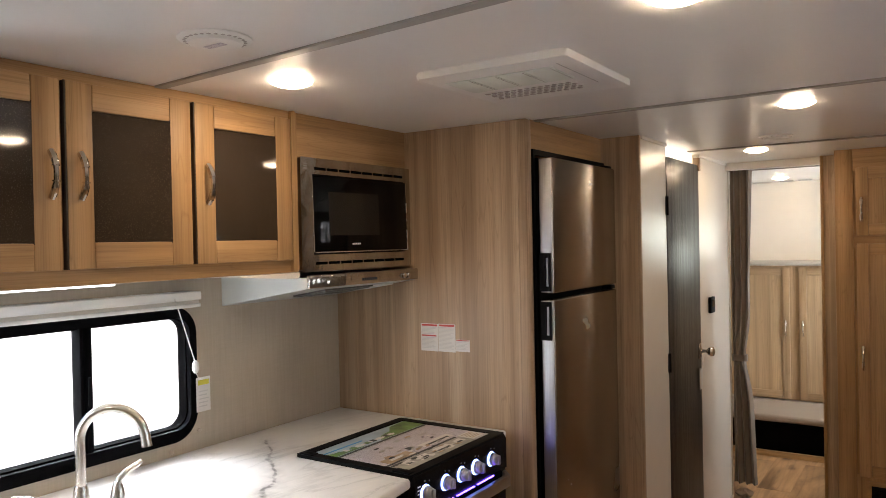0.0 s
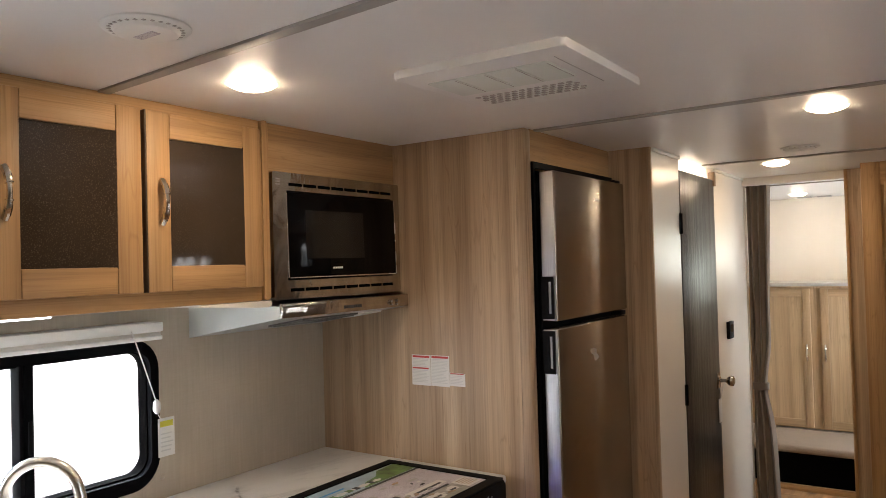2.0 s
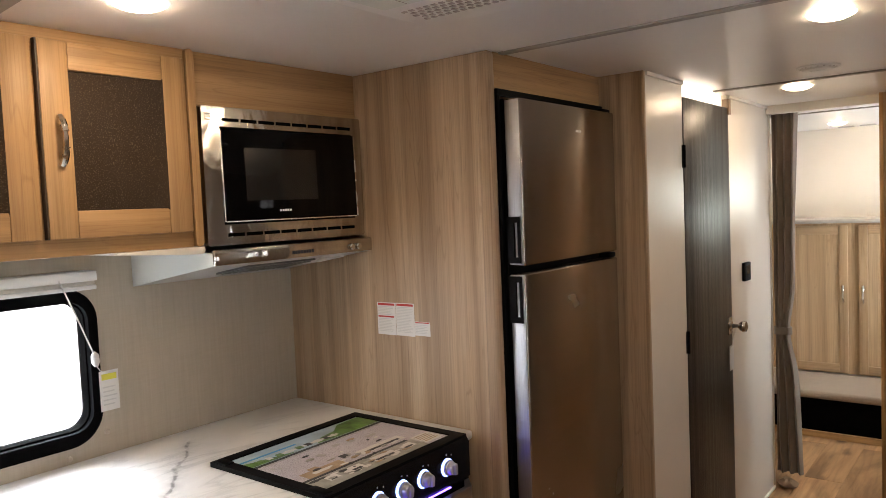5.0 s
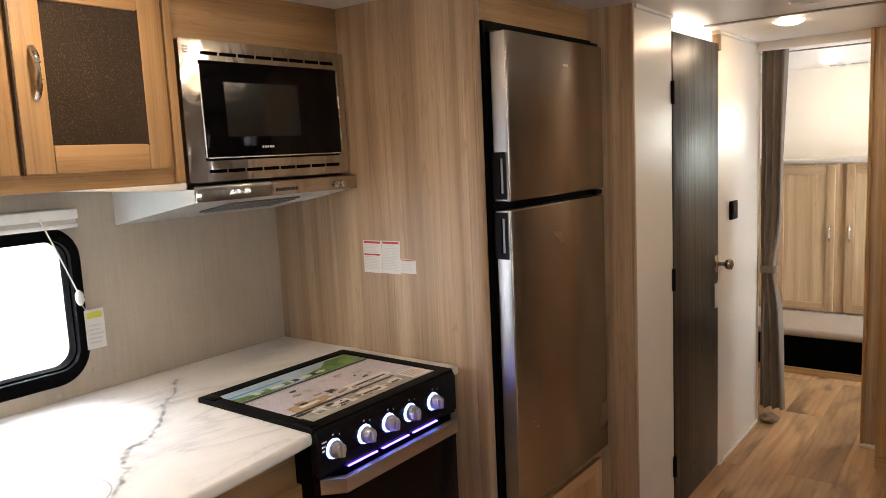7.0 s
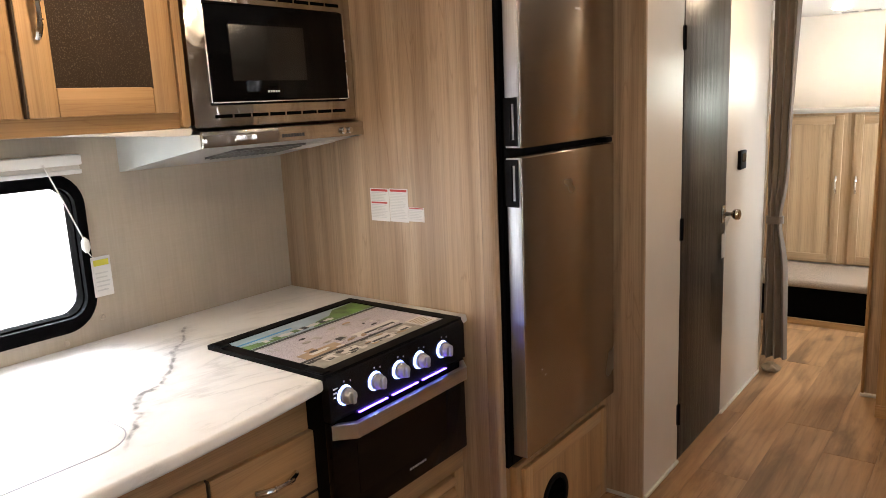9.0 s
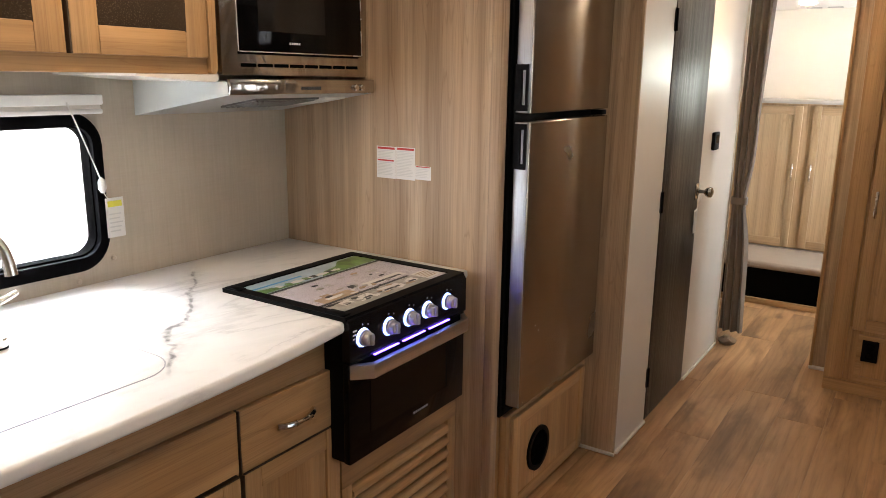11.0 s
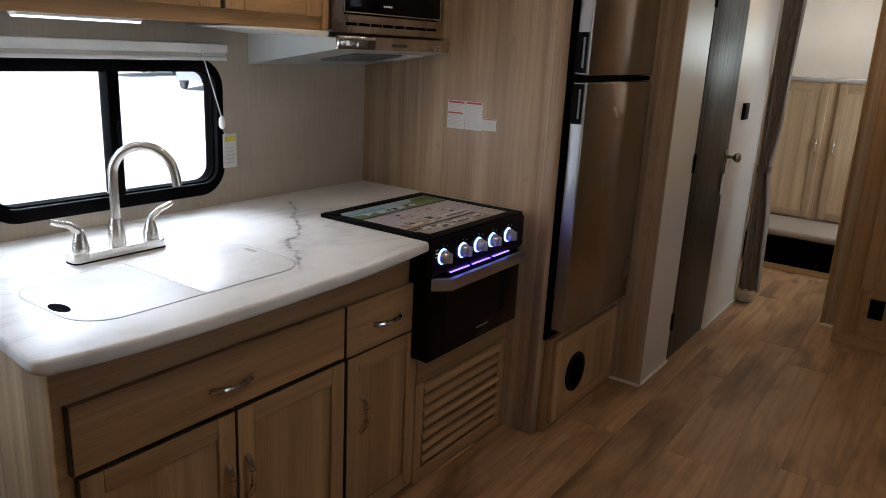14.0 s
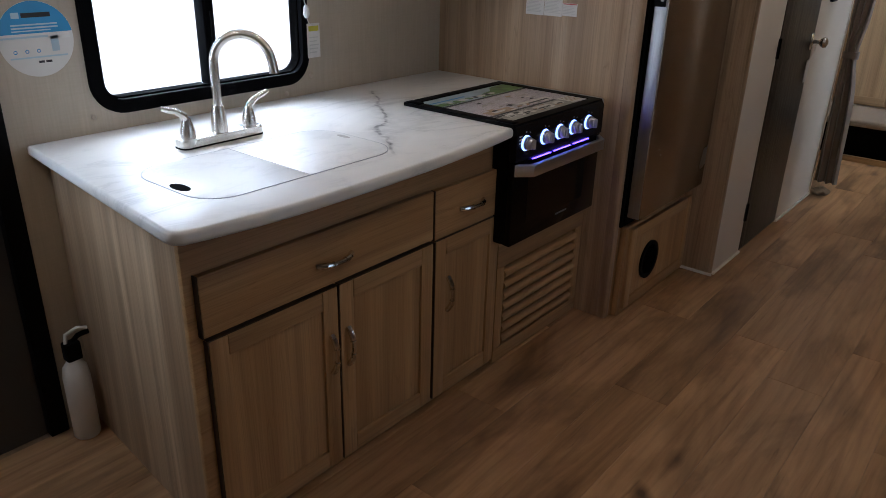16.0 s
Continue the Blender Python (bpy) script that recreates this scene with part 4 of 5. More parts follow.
for i in range(5):
    bm = B()
    w = 0.062 * math.cos(math.asin((i - 2) * 0.024 / 0.068))
    box(bm, -1.074, -1.0685, 2.625 - w, 2.625 + w, 0.20 + (i - 2) * 0.024 - 0.003, 0.20 + (i - 2) * 0.024 + 0.003)
    part("vent_bar", bm, M_VOID, vr)
bm = B()
box(bm, -1.118, -1.105, 2.382, 2.396, 0.405, 1.955)
box(bm, -1.118, -1.105, BY - 0.022, BY - 0.002, 0.405, 1.955)
box(bm, -1.118, -1.105, 2.398, BY - 0.022, 1.935, 1.955)
box(bm, -1.118, -1.105, 2.398, BY - 0.022, 0.405, 0.440)
part("opening_trim", bm, M_BLACK_MATT, f, "black trim round the fridge opening")
bm = B()
box(bm, WX + 0.02, WX + 0.03, 2.37, BY - 0.001, 0.405, 1.955)
box(bm, WX + 0.02, -1.12, 2.3605, 2.386, 0.41, 1.95)
part("lining", bm, M_VOID, f)


def fridge():
    y0, y1, xf = 2.397, 3.036, -1.040
    r = thing("fridge", "two-door fridge-freezer in dark titanium-look steel", "fridge", (-1.5, 2.72, 0.405))
    bm = B()
    box(bm, -1.95, -1.10, y0 + 0.004, y1 - 0.002, 0.41, 1.925, 0.004)
    part("body", bm, M_BLACK_MATT, r)
    for nme, z0, z1 in (("freezer_door", 1.424, 1.922), ("fridge_door", 0.447, 1.400)):
        bm = B()
        box(bm, xf - 0.055, xf, y0, y1, z0, z1, 0.006, 0, 3)
        for fc in bm.faces:
            if fc.normal.y < -0.7:
                fc.material_index = 1
        bm.normal_update()
        for fc in bm.faces:
            fc.material_index = 1 if fc.normal.y < -0.75 else 0
        dr = part(nme, bm, [M_FRIDGE, M_FRIDGE_SIDE], r)
        h0, h1 = (1.432, 1.572) if nme == "freezer_door" else (1.252, 1.393)
        bm = B()
        ring(bm, [(xf - 0.054, h0), (xf - 0.010, h0), (xf - 0.010, h1), (xf - 0.054, h1)], [(xf - 0.030, h0 + 0.018), (xf - 0.018, h0 + 0.018), (xf - 0.018, h1 - 0.018), (xf - 0.030, h1 - 0.018)], "y", y0 - 0.006, y0 + 0.02)
        box(bm, xf - 0.032, xf - 0.030, y0 - 0.004, y0 + 0.01, h0 + 0.018, h1 - 0.018)
        hd = part("handle", bm, M_BLACK_MATT, dr, "black recessed side grip")
        bm = B()
        box(bm, xf - 0.026, xf - 0.021, y0 - 0.002, y0 + 0.012, h0 + 0.022, h1 - 0.022)
        part("grip_recess", bm, M_FASCIA, dr)
    for i in range(4):
        bm = B()
        box(bm, xf, xf + 0.001, 2.745 + i * 0.009, 2.751 + i * 0.009, 1.838, 1.845)
        part("lettering", bm, M_PAPER, r)
    bm = B()
    box(bm, xf - 0.05, xf - 0.012, y1 - 0.07, y1 - 0.004, 1.922, 1.934, 0.003)
    part("hinge", bm, M_BLACK_MATT, r)
    bm = B()
    box(bm, xf - 0.05, xf - 0.006, y1 - 0.05, y1 - 0.002, 1.402, 1.420, 0.003)
    part("hinge", bm, M_BLACK_MATT, r)


fridge()

# ---- labels on the tall panel ----
for x0, x1, z0, z1 in ((-1.604, -1.522, 1.188, 1.297), (-1.520, -1.441, 1.189, 1.298), (-1.440, -1.376, 1.194, 1.240)):
    s = thing("warning_label", "white paper warning label with red headings, stuck on the oak panel", "label", ((x0 + x1) / 2, PY, z0), "labels on the panel")
    bm = B()
    box(bm, x0, x1, PY - 0.0012, PY - 0.0002, z0, z1)
    part("paper", bm, M_PAPER, s)
    big = z1 - z0 > 0.08
    bars = [(0.91, 0.085, M_RED, 0.9)] + ([(0.54, 0.06, M_RED, 0.85)] if big and x0 < -1.6 else [])
    n = 17 if big else 7
    for i in range(n):
        q = 0.86 - i * (0.80 / n)
        if big and x0 < -1.6 and abs(q - 0.55) < 0.05:
            continue
        bars.append((q, 0.022 if big else 0.05, M_FAINT, random.uniform(0.6, 0.88)))
    for q, hgt, mt, wid in bars:
        bm = B()
        z = z0 + q * (z1 - z0)
        box(bm, x0 + 0.05 * (x1 - x0), x0 + (0.05 + wid) * (x1 - x0), PY - 0.0018, PY - 0.001, z, z + hgt * (z1 - z0) * 0.8)
        part("print_line", bm, mt, s)

# ---- base cabinet ----
CF = -1.26
c = thing("base_cabinet", "oak kitchen base cabinet with two drawer fronts and three framed doors", "cabinet", (-1.6, 1.15, 0))
bm = B()
prism(bm, [(WX, 0.640), (CF - 0.019, 0.568), (CF - 0.019, 1.755), (WX, 1.755)], "z", 0, 0.881)
bm.normal_update()
part("body", bm, M_PANEL, c, "oak-print carcass")
bm = B()
box(bm, CF - 0.036, CF - 0.0185, 0.562, 1.755, 0.0, 0.881, 0.003)
part("face_frame", bm, M_OAK_H, c)
for y0, y1, z0, z1, hy in ((0.589, 1.397, 0.610, 0.767, 0.990), (1.407, 1.748, 0.603, 0.764, 1.585)):
    dw = slab("drawer_front", c, CF, y0, y1, z0, z1)
    pull(dw, "x", CF, hy, 0.678, 0.125, False)
    bm = B()
    box(bm, CF - 0.0182, CF - 0.0015, y0 - 0.0035, y0 - 0.0004, z0, z1)
    part("edge_band", bm, M_EDGE_AND_SHADE, dw)
for y0, y1, hy in ((0.599, 0.999, 0.970), (1.007, 1.399, 1.032), (1.413, 1.750, 1.472)):
    dr = shaker("door", c, "x", CF, y0, y1, 0.022, 0.596, 0.052, 0.056, 0.018, 1, 0.009)
    for ya, yb, za, zb in ((y0 - 0.0035, y0 - 0.0004, 0.022, 0.596), (y0, y1, 0.5964, 0.5995)):
        bm = B()
        box(bm, CF - 0.0182, CF - 0.0015, ya, yb, za, zb)
        part("edge_band", bm, M_EDGE_AND_SHADE, dr)
    pull(dr, "x", CF, hy, 0.400, 0.122, True)
bm = B()
box(bm, CF - 0.05, CF - 0.0365, 0.56, 1.755, 0.0, 0.02)
part("plinth", bm, M_OAK_EDGE, c)


# ---- worktop ----
def bow(y):
    """The front edge of the worktop bows out in the middle."""
    return -1.148 - (0.036 * ((0.97 - y) / 0.44) ** 2.8 if y < 0.97 else 0.044 * ((y - 0.97) / 0.70) ** 2.3)


TOP = 0.914
RY0, RY1, RXB, RXF = 1.712, 2.280, -1.662, -1.190
SINK = (-1.631, -1.286, 0.650, 1.285)


def rolled(bm, outline, z0, z1, r):
    """A slab with rounded edges: the outline, drawn in a little at top and bottom."""
    n = len(outline)
    area = sum(outline[i][0] * outline[(i + 1) % n][1] - outline[(i + 1) % n][0] * outline[i][1] for i in range(n))
    sg = 1 if area > 0 else -1
    norms = []
    for i in range(n):
        p, q, o = Vector(outline[i - 1]), Vector(outline[i]), Vector(outline[(i + 1) % n])
        a, b = (q - p).normalized(), (o - q).normalized()
        m = (Vector((a.y, -a.x)) + Vector((b.y, -b.x))) * sg
        m.normalize()
        norms.append(m / max(0.5, m.dot(Vector((a.y, -a.x)) * sg)))
    rows = []
    for k in range(9):
        if k < 5:
            w = math.pi / 2 * k / 4
            ins, z = r * (1 - math.sin(w)), z0 + r * (1 - math.cos(w))
        else:
            w = math.pi / 2 * (k - 4) / 4
            ins, z = r * (1 - math.cos(w)), z1 - r * (1 - math.sin(w))
        rows.append([bm.verts.new((outline[i][0] - norms[i].x * ins, outline[i][1] - norms[i].y * ins, z)) for i in range(n)])
    for a, b in zip(rows, rows[1:]):
        for i in range(n):
            bm.faces.new((a[i], a[(i + 1) % n], b[(i + 1) % n], b[i]))
    bm.faces.new(rows[0][::-1])
    bm.faces.new(rows[-1])


def worktop():
    w = thing("worktop", "white marble-look laminate worktop with a bowed front and rounded edge", "worktop", (-1.6, 1.2, 0.882))
    front = []
    for i in range(25):
        y = 0.535 + (RY0 - 0.02 - 0.535) * i / 24
        front.append((bow(y), y))
    corner = [(-1.247, 0.5045), (-1.224, 0.502), (-1.205, 0.505), (-1.191, 0.515), (-1.183, 0.527)]
    outline = [(WX + 0.001, 0.592)] + corner + front + [(-1.198, RY0 - 0.006), (-1.205, RY0), (RXB, RY0), (RXB, RY1), (-1.225, RY1), (-1.225, PY - 0.001), (WX + 0.001, PY - 0.001)]
    bm = B()
    rolled(bm, outline, 0.882, TOP, 0.011)
    part("top", bm, M_MARBLE, w)
    # routed line round the sink, and the two covers over its bowls
    bm = B()
    ring(bm, rrect(*SINK, 0.095, 10), rrect(SINK[0] + 0.0028, SINK[1] - 0.0028, SINK[2] + 0.0028, SINK[3] - 0.0028, 0.0922, 10), "z", TOP - 0.004, TOP + 0.0012)
    part("sink_rim", bm, M_FASCIA, w, "thin grey line round the sink")


worktop()


def sink_cover(y0, y1, left):
    k = thing("sink_cover", "white marble-look cover board over a sink bowl, with a finger hole", "cover", (-1.46, (y0 + y1) / 2, TOP), "sink covers")
    bm = B()
    x0, x1, r, n = SINK[0] + 0.003, SINK[1] - 0.003, 0.092, 8
    pts = []
    for ca, cb, s in ((x1 - r, y1 - r, 0), (x0 + r, y1 - r, 90), (x0 + r, y0 + r, 180), (x1 - r, y0 + r, 270)):
        rounded = (cb < (y0 + y1) / 2) == left
        for i in range(n + 1):
            a = radians(s + 90 * i / n)
            if rounded:
                pts.append((ca + r * math.cos(a), cb + r * math.sin(a)))
            else:
                pts.append((x1 if ca == x1 - r else x0, y1 if cb == y1 - r else y0))
                break
    prism(bm, pts, "z", TOP + 0.0004, TOP + 0.0015, 0, 0.0005)
    part("board", bm, M_MARBLE, k)
    bm = B()
    cx, cy = (-1.430, y0 + 0.021) if left else (-1.50, y1 - 0.022)
    ra, rb = (0.036, 0.017) if left else (0.026, 0.009)
    pts = [(cx + ra * math.cos(a), cy + rb * math.sin(a)) for a in [2 * math.pi * i / 24 for i in range(24)]]
    prism(bm, pts, "z", TOP + 0.0010, TOP + 0.0019)
    part("finger_hole", bm, M_VOID if left else M_BATTEN, k, "dark finger hole" if left else "shallow grey finger scoop")
    if left:
        bm = B()
        box(bm, x0 + 0.004, x1 - 0.004, y1 - 0.0004, y1 + 0.0012, TOP + 0.0006, TOP + 0.0017)
        part("seam", bm, M_MESH, k, "dark joint between the covers")


sink_cover(SINK[2] + 0.003, 0.947, True)
sink_cover(0.9485, SINK[3] - 0.003, False)


def tap():
    fx, fy = -1.720, 0.990
    t = thing("kitchen_tap", "satin nickel kitchen tap with arched spout and two levers", "tap", (fx, fy, TOP))
    bm = B()
    prism(bm, rrect(fx - 0.028, fx + 0.028, fy - 0.135, fy + 0.135, 0.018), "z", TOP, TOP + 0.026, 0, 0.006)
    part("base_plate", bm, M_NICKEL, t)
    bm = B()
    prism(bm, rrect(fx - 0.0285, fx + 0.0285, fy - 0.136, fy + 0.136, 0.018), "z", TOP - 0.0005, TOP + 0.004)
    part("gasket", bm, M_BLACK_MATT, t)
    bm = B()
    pts = [(fx, fy, TOP + 0.026), (fx, fy, TOP + 0.05), (fx, fy, TOP + 0.085), (fx, fy, TOP + 0.10)]
    tube(bm, pts, [0.024, 0.022, 0.019, 0.015], 20)
    r, zc = 0.080, TOP + 0.216
    pts = [(fx, fy, TOP + 0.09), (fx, fy, TOP + 0.15), (fx, fy, zc - 0.01)]
    dx, dy = math.cos(radians(41)), math.sin(radians(41))
    for i in range(1, 21):
        a = math.pi - (math.pi - 0.14) * i / 20
        q = r + r * math.cos(a)
        pts.append((fx + q * dx, fy + q * dy, zc + r * math.sin(a)))
    last = Vector(pts[-1])
    pts.append((last.x + 0.0018 * dx, last.y + 0.0018 * dy, last.z - 0.004))
    pts.append((last.x + 0.005 * dx, last.y + 0.005 * dy, last.z - 0.034))
    tube(bm, pts, [0.0125] * (len(pts) - 2) + [0.0125, 0.0135], 18)
    part("spout", bm, M_NICKEL, t)
    for sg in (-1, 1):
        y = fy + sg * 0.102
        bm = B()
        tube(bm, [(fx, y, TOP + 0.024), (fx, y, TOP + 0.045), (fx, y, TOP + 0.07), (fx, y, TOP + 0.082)], [0.022, 0.021, 0.014, 0.010], 18)
        tube(bm, [(fx, y - sg * 0.003, TOP + 0.062), (fx, y + sg * 0.006, TOP + 0.086), (fx, y + sg * 0.030, TOP + 0.104), (fx, y + sg * 0.052, TOP + 0.110), (fx, y + sg * 0.072, TOP + 0.118)], [0.011, 0.010, 0.0085, 0.008, 0.006], 12, 1.0)
        part("lever", bm, M_NICKEL, t)


tap()


# ---- cooker ----
def cooker():
    k = thing("cooker", "black gas cooker with five glowing knobs and a glass lid", "cooker", (-1.42, 1.99, 0.49))
    bm = B()
    box(bm, RXB + 0.004, RXF - 0.02, RY0 + 0.004, RY1 - 0.004, 0.505, 0.905, 0.003)
    part("body", bm, M_BLACK_MATT, k)
    # sloping control panel
    bm = B()
    prism(bm, [(RXF - 0.022, 0.800), (RXF + 0.004, 0.800), (RXF + 0.004, 0.905), (RXF - 0.004, 0.918), (RXF - 0.022, 0.918)], "y", RY0, RY1)
    cp = part("control_panel", bm, M_CONTROL, k, "glossy black control panel")
    for i in range(3):
        bm = B()
        box(bm, RXF + 0.004, RXF + 0.005, RY0 + 0.014, RY0 + 0.030 - i * 0.004, 0.882 - i * 0.011, 0.886 - i * 0.011)
        part("mark", bm, M_PAPER, cp)
    for i, y in enumerate((1.765, 1.877, 1.972, 2.062, 2.168)):
        z = 0.858
        bm = B()
        lathe(bm, [(0.0262, 0.0), (0.0255, 0.0035), (0.0235, 0.0055)], (RXF + 0.004, y, z), "x", 28)
        rg = part("light_ring", bm, M_RING, cp, "glowing blue ring")
        bm = B()
        lathe(bm, [(0.0225, 0.0), (0.0225, 0.010), (0.0185, 0.011), (0.0175, 0.024), (0.0155, 0.027)], (RXF + 0.0065, y, z), "x", 28)
        kn = part("knob", bm, M_KNOB, cp, "round metal knob")
        bm = B()
        box(bm, RXF + 0.030, RXF + 0.041, y - 0.006, y + 0.006, z - 0.016, z + 0.016, 0.003)
        part("grip", bm, M_KNOB, cp)
        bm = B()
        box(bm, RXF + 0.004, RXF + 0.0048, y - 0.002, y + 0.002, z + 0.034, z + 0.038)
        box(bm, RXF + 0.004, RXF + 0.0048, y + 0.021, y + 0.024, z + 0.029, z + 0.033)
        part("mark", bm, M_INK, cp)
    bm = B()
    box(bm, RXF - 0.022, RXF, RY0, RY1, 0.505, 0.797, 0.004)
    dr = part("oven_door", bm, M_BLACK, k, "black glass oven door")
    bm = B()
    box(bm, RXF, RXF + 0.001, 1.80, 2.18, 0.57, 0.74)
    part("oven_window", bm, M_BLACK, dr)
    for i in range(7):
        bm = B()
        box(bm, RXF, RXF + 0.0012, 2.0 + i * 0.011, 2.008 + i * 0.011, 0.545, 0.551)
        part("lettering", bm, M_FASCIA, dr)
    bm = B()
    x0 = RXF
    prism(bm, [(x0, RY0 + 0.004), (x0 + 0.046, RY0 + 0.050), (x0 + 0.046, RY1 - 0.050), (x0, RY1 - 0.004), (x0, RY1 - 0.026), (x0 + 0.032, RY1 - 0.060), (x0 + 0.032, RY0 + 0.060), (x0, RY0 + 0.026)], "z", 0.752, 0.792, 0, 0.0015)
    part("handle", bm, M_STEEL, dr, "angular brushed steel handle")
    for a in (0.095, 0.225, 0.355):
        bm = B()
        box(bm, RXF + 0.005, RXF + 0.011, RY0 + a, RY0 + a + 0.11, 0.7955, 0.7985)
        part("light_bar", bm, M_BAR, cp, "violet light bar under the control panel")
    # lid
    bm = B()
    ring(bm, rrect(RXB - 0.006, RXF - 0.006, RY0 - 0.004, RY1 + 0.004, 0.004, 2), rrect(RXB + 0.03, RXF - 0.045, RY0 + 0.032, RY1 - 0.028, 0.004, 2), "z", TOP - 0.004, TOP + 0.010)
    part("hob_frame", bm, M_BLACK_MATT, k, "black hob frame")
    bm = B()
    box(bm, RXB + 0.012, RXF - 0.02, RY0 + 0.012, RY1 - 0.012, TOP - 0.004, TOP + 0.006, 0.002)
    part("glass_lid", bm, M_BLACK, k, "black glass lid")
    for a, b in ((-1.658, -1.60), (-1.27, -1.205)):
        bm = B()
        box(bm, a, b, RY0 - 0.002, RY0 + 0.03, TOP + 0.008, TOP + 0.015, 0.003)
        part("lid_bracket", bm, M_BLACK_MATT, k)


cooker()


def promo():
    """The sheet on the cooker lid: a landscape strip and a lilac leaf with pictures."""
    z = TOP + 0.0065
    x0, x1, y0, y1 = -1.628, -1.240, 1.746, 2.248
    s = thing("promo_sheet", "printed promotional sheet with landscape strip lying on the cooker lid", "sheet", (-1.43, 1.99, z))
    bm = B()
    box(bm, x0, x1, y0, y1, z, z + 0.001)
    part("sheet", bm, M_LILAC, s)

    def patch(xa, xb, ya, yb, mat, lift=1.0, poly=None):
        bm = B()
        if poly:
            prism(bm, poly, "z", z + 0.001, z + 0.001 + 0.0004 * lift)
        else:
            box(bm, xa, xb, ya, yb, z + 0.001, z + 0.001 + 0.0004 * lift)
        part("print", bm, mat, s)
    patch(x0, x0 + 0.105, y0, y1, M_SKYPRINT)
    patch(0, 0, 0, 0, M_GREEN, 2, [(x0 + 0.100, y0 + 0.24), (x0 + 0.100, y1), (x0 + 0.004, y1), (x0 + 0.012, y1 - 0.10), (x0 + 0.050, y1 - 0.15), (x0 + 0.064, y1 - 0.22)])
    patch(0, 0, 0, 0, M_GREEN, 2, [(x0 + 0.100, y0), (x0 + 0.100, y0 + 0.16), (x0 + 0.082, y0 + 0.09), (x0 + 0.060, y0)])
    patch(x0 + 0.040, x0 + 0.050, y0, y0 + 0.20, M_BLUE, 1.5)
    patch(x0 + 0.074, x0 + 0.086, y0 + 0.12, y0 + 0.34, M_PAPER, 3)
    patch(x0 + 0.104, x0 + 0.116, y0, y1, M_DARK_INK, 2)
    patch(x0 + 0.121, x0 + 0.125, y0 + 0.02, y1 - 0.02, M_INK, 2)
    patch(x1 - 0.13, x1 - 0.085, y0 + 0.03, y0 + 0.17, M_TAN, 2)
    patch(x1 - 0.115, x1 - 0.10, y0 + 0.06, y0 + 0.13, M_PAPER, 3)
    patch(x1 - 0.145, x1 - 0.125, y0 + 0.07, y0 + 0.10, M_TAN, 3)
    patch(x1 - 0.085, x1 - 0.075, y0, y1 - 0.10, M_DARK_INK, 2)
    patch(x1 - 0.072, x1, y0, y1 - 0.09, M_SAND, 2)
    for a, w in ((0.05, 0.04), (0.13, 0.05), (0.22, 0.09), (0.34, 0.05)):
        patch(x1 - 0.060, x1 - 0.028, y0 + a, y0 + a + w, M_PAPER, 3)
        patch(x1 - 0.040, x1 - 0.030, y0 + a + 0.006, y0 + a + w - 0.012, M_DARK_INK, 4)
    patch(x1 - 0.135, x1 - 0.10, y0 + 0.24, y0 + 0.42, M_PAPER, 2)
    patch(x1 - 0.115, x1 - 0.104, y0 + 0.26, y0 + 0.40, M_DARK_INK, 3)
    patch(x1 - 0.15, x1 - 0.125, y0 + 0.19, y0 + 0.215, M_DARK_INK, 3)
    patch(x1 - 0.08, x1 - 0.012, y1 - 0.085, y1 - 0.01, M_PAPER, 3)
    for i, (a, b) in enumerate(((0.02, 0.028), (0.036, 0.043), (0.16, 0.18), (0.245, 0.27), (0.30, 0.32), (0.36, 0.40))):
        patch(x0 + 0.15 + 0.012 * (i % 3), x0 + 0.165 + 0.012 * (i % 3), y0 + a, y0 + b, M_INK, 2)
    rng = random.Random(5)
    for i in range(70):
        u, v = rng.random(), rng.random()
        px, py = x0 + 0.14 + 0.225 * (1 - (1 - u) ** 2.8), y0 + 0.02 + 0.39 * v
        a, b = rng.uniform(0.003, 0.009), rng.uniform(0.005, 0.02)
        k = [(px + a * math.cos(w) * rng.uniform(0.7, 1.1), py + b * math.sin(w) * rng.uniform(0.7, 1.1)) for w in [2 * math.pi * j / 7 for j in range(7)]]
        patch(0, 0, 0, 0, rng.choice((M_DARK_INK, M_DARK_INK, M_PAPER, M_PAPER, M_TAN, M_INK, M_SAND)), 3 + i * 0.02, k)
    for i in range(9):
        a = y0 + 0.03 + 0.036 * i
        patch(x0 + 0.070, x0 + 0.090, a, a + rng.uniform(0.012, 0.026), rng.choice((M_PAPER, M_DARK_INK, M_GREEN)), 4)
    for i in range(5):
        patch(x1 - 0.070 + i * 0.011, x1 - 0.066 + i * 0.011, y1 - 0.078, y1 - 0.02, M_TAN, 4)


promo()

# louvred board under the cooker
l = thing("louvre_panel", "oak board with seven rounded louvres under the cooker", "panel", (CF, 2.03, 0))
bm = B()
y0, y1 = 1.757, PY - 0.001
box(bm, CF - 0.02, CF - 0.002, y0, y1, 0.385, 0.504, 0.002, 1)
box(bm, CF - 0.02, CF - 0.002, y0, y1, 0.0, 0.055, 0.002, 1)
box(bm, CF - 0.02, CF - 0.002, y0, y0 + 0.045, 0.055, 0.385, 0.002, 0)
box(bm, CF - 0.02, CF - 0.002, y1 - 0.05, y1, 0.055, 0.385, 0.002, 0)
part("board", bm, [M_OAK_V, M_OAK_H], l)
# dark sheet: the shade in the louvre gaps is put into its colour
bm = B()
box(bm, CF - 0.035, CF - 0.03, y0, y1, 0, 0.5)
part("backing", bm, M_EDGE_AND_SHADE, l)
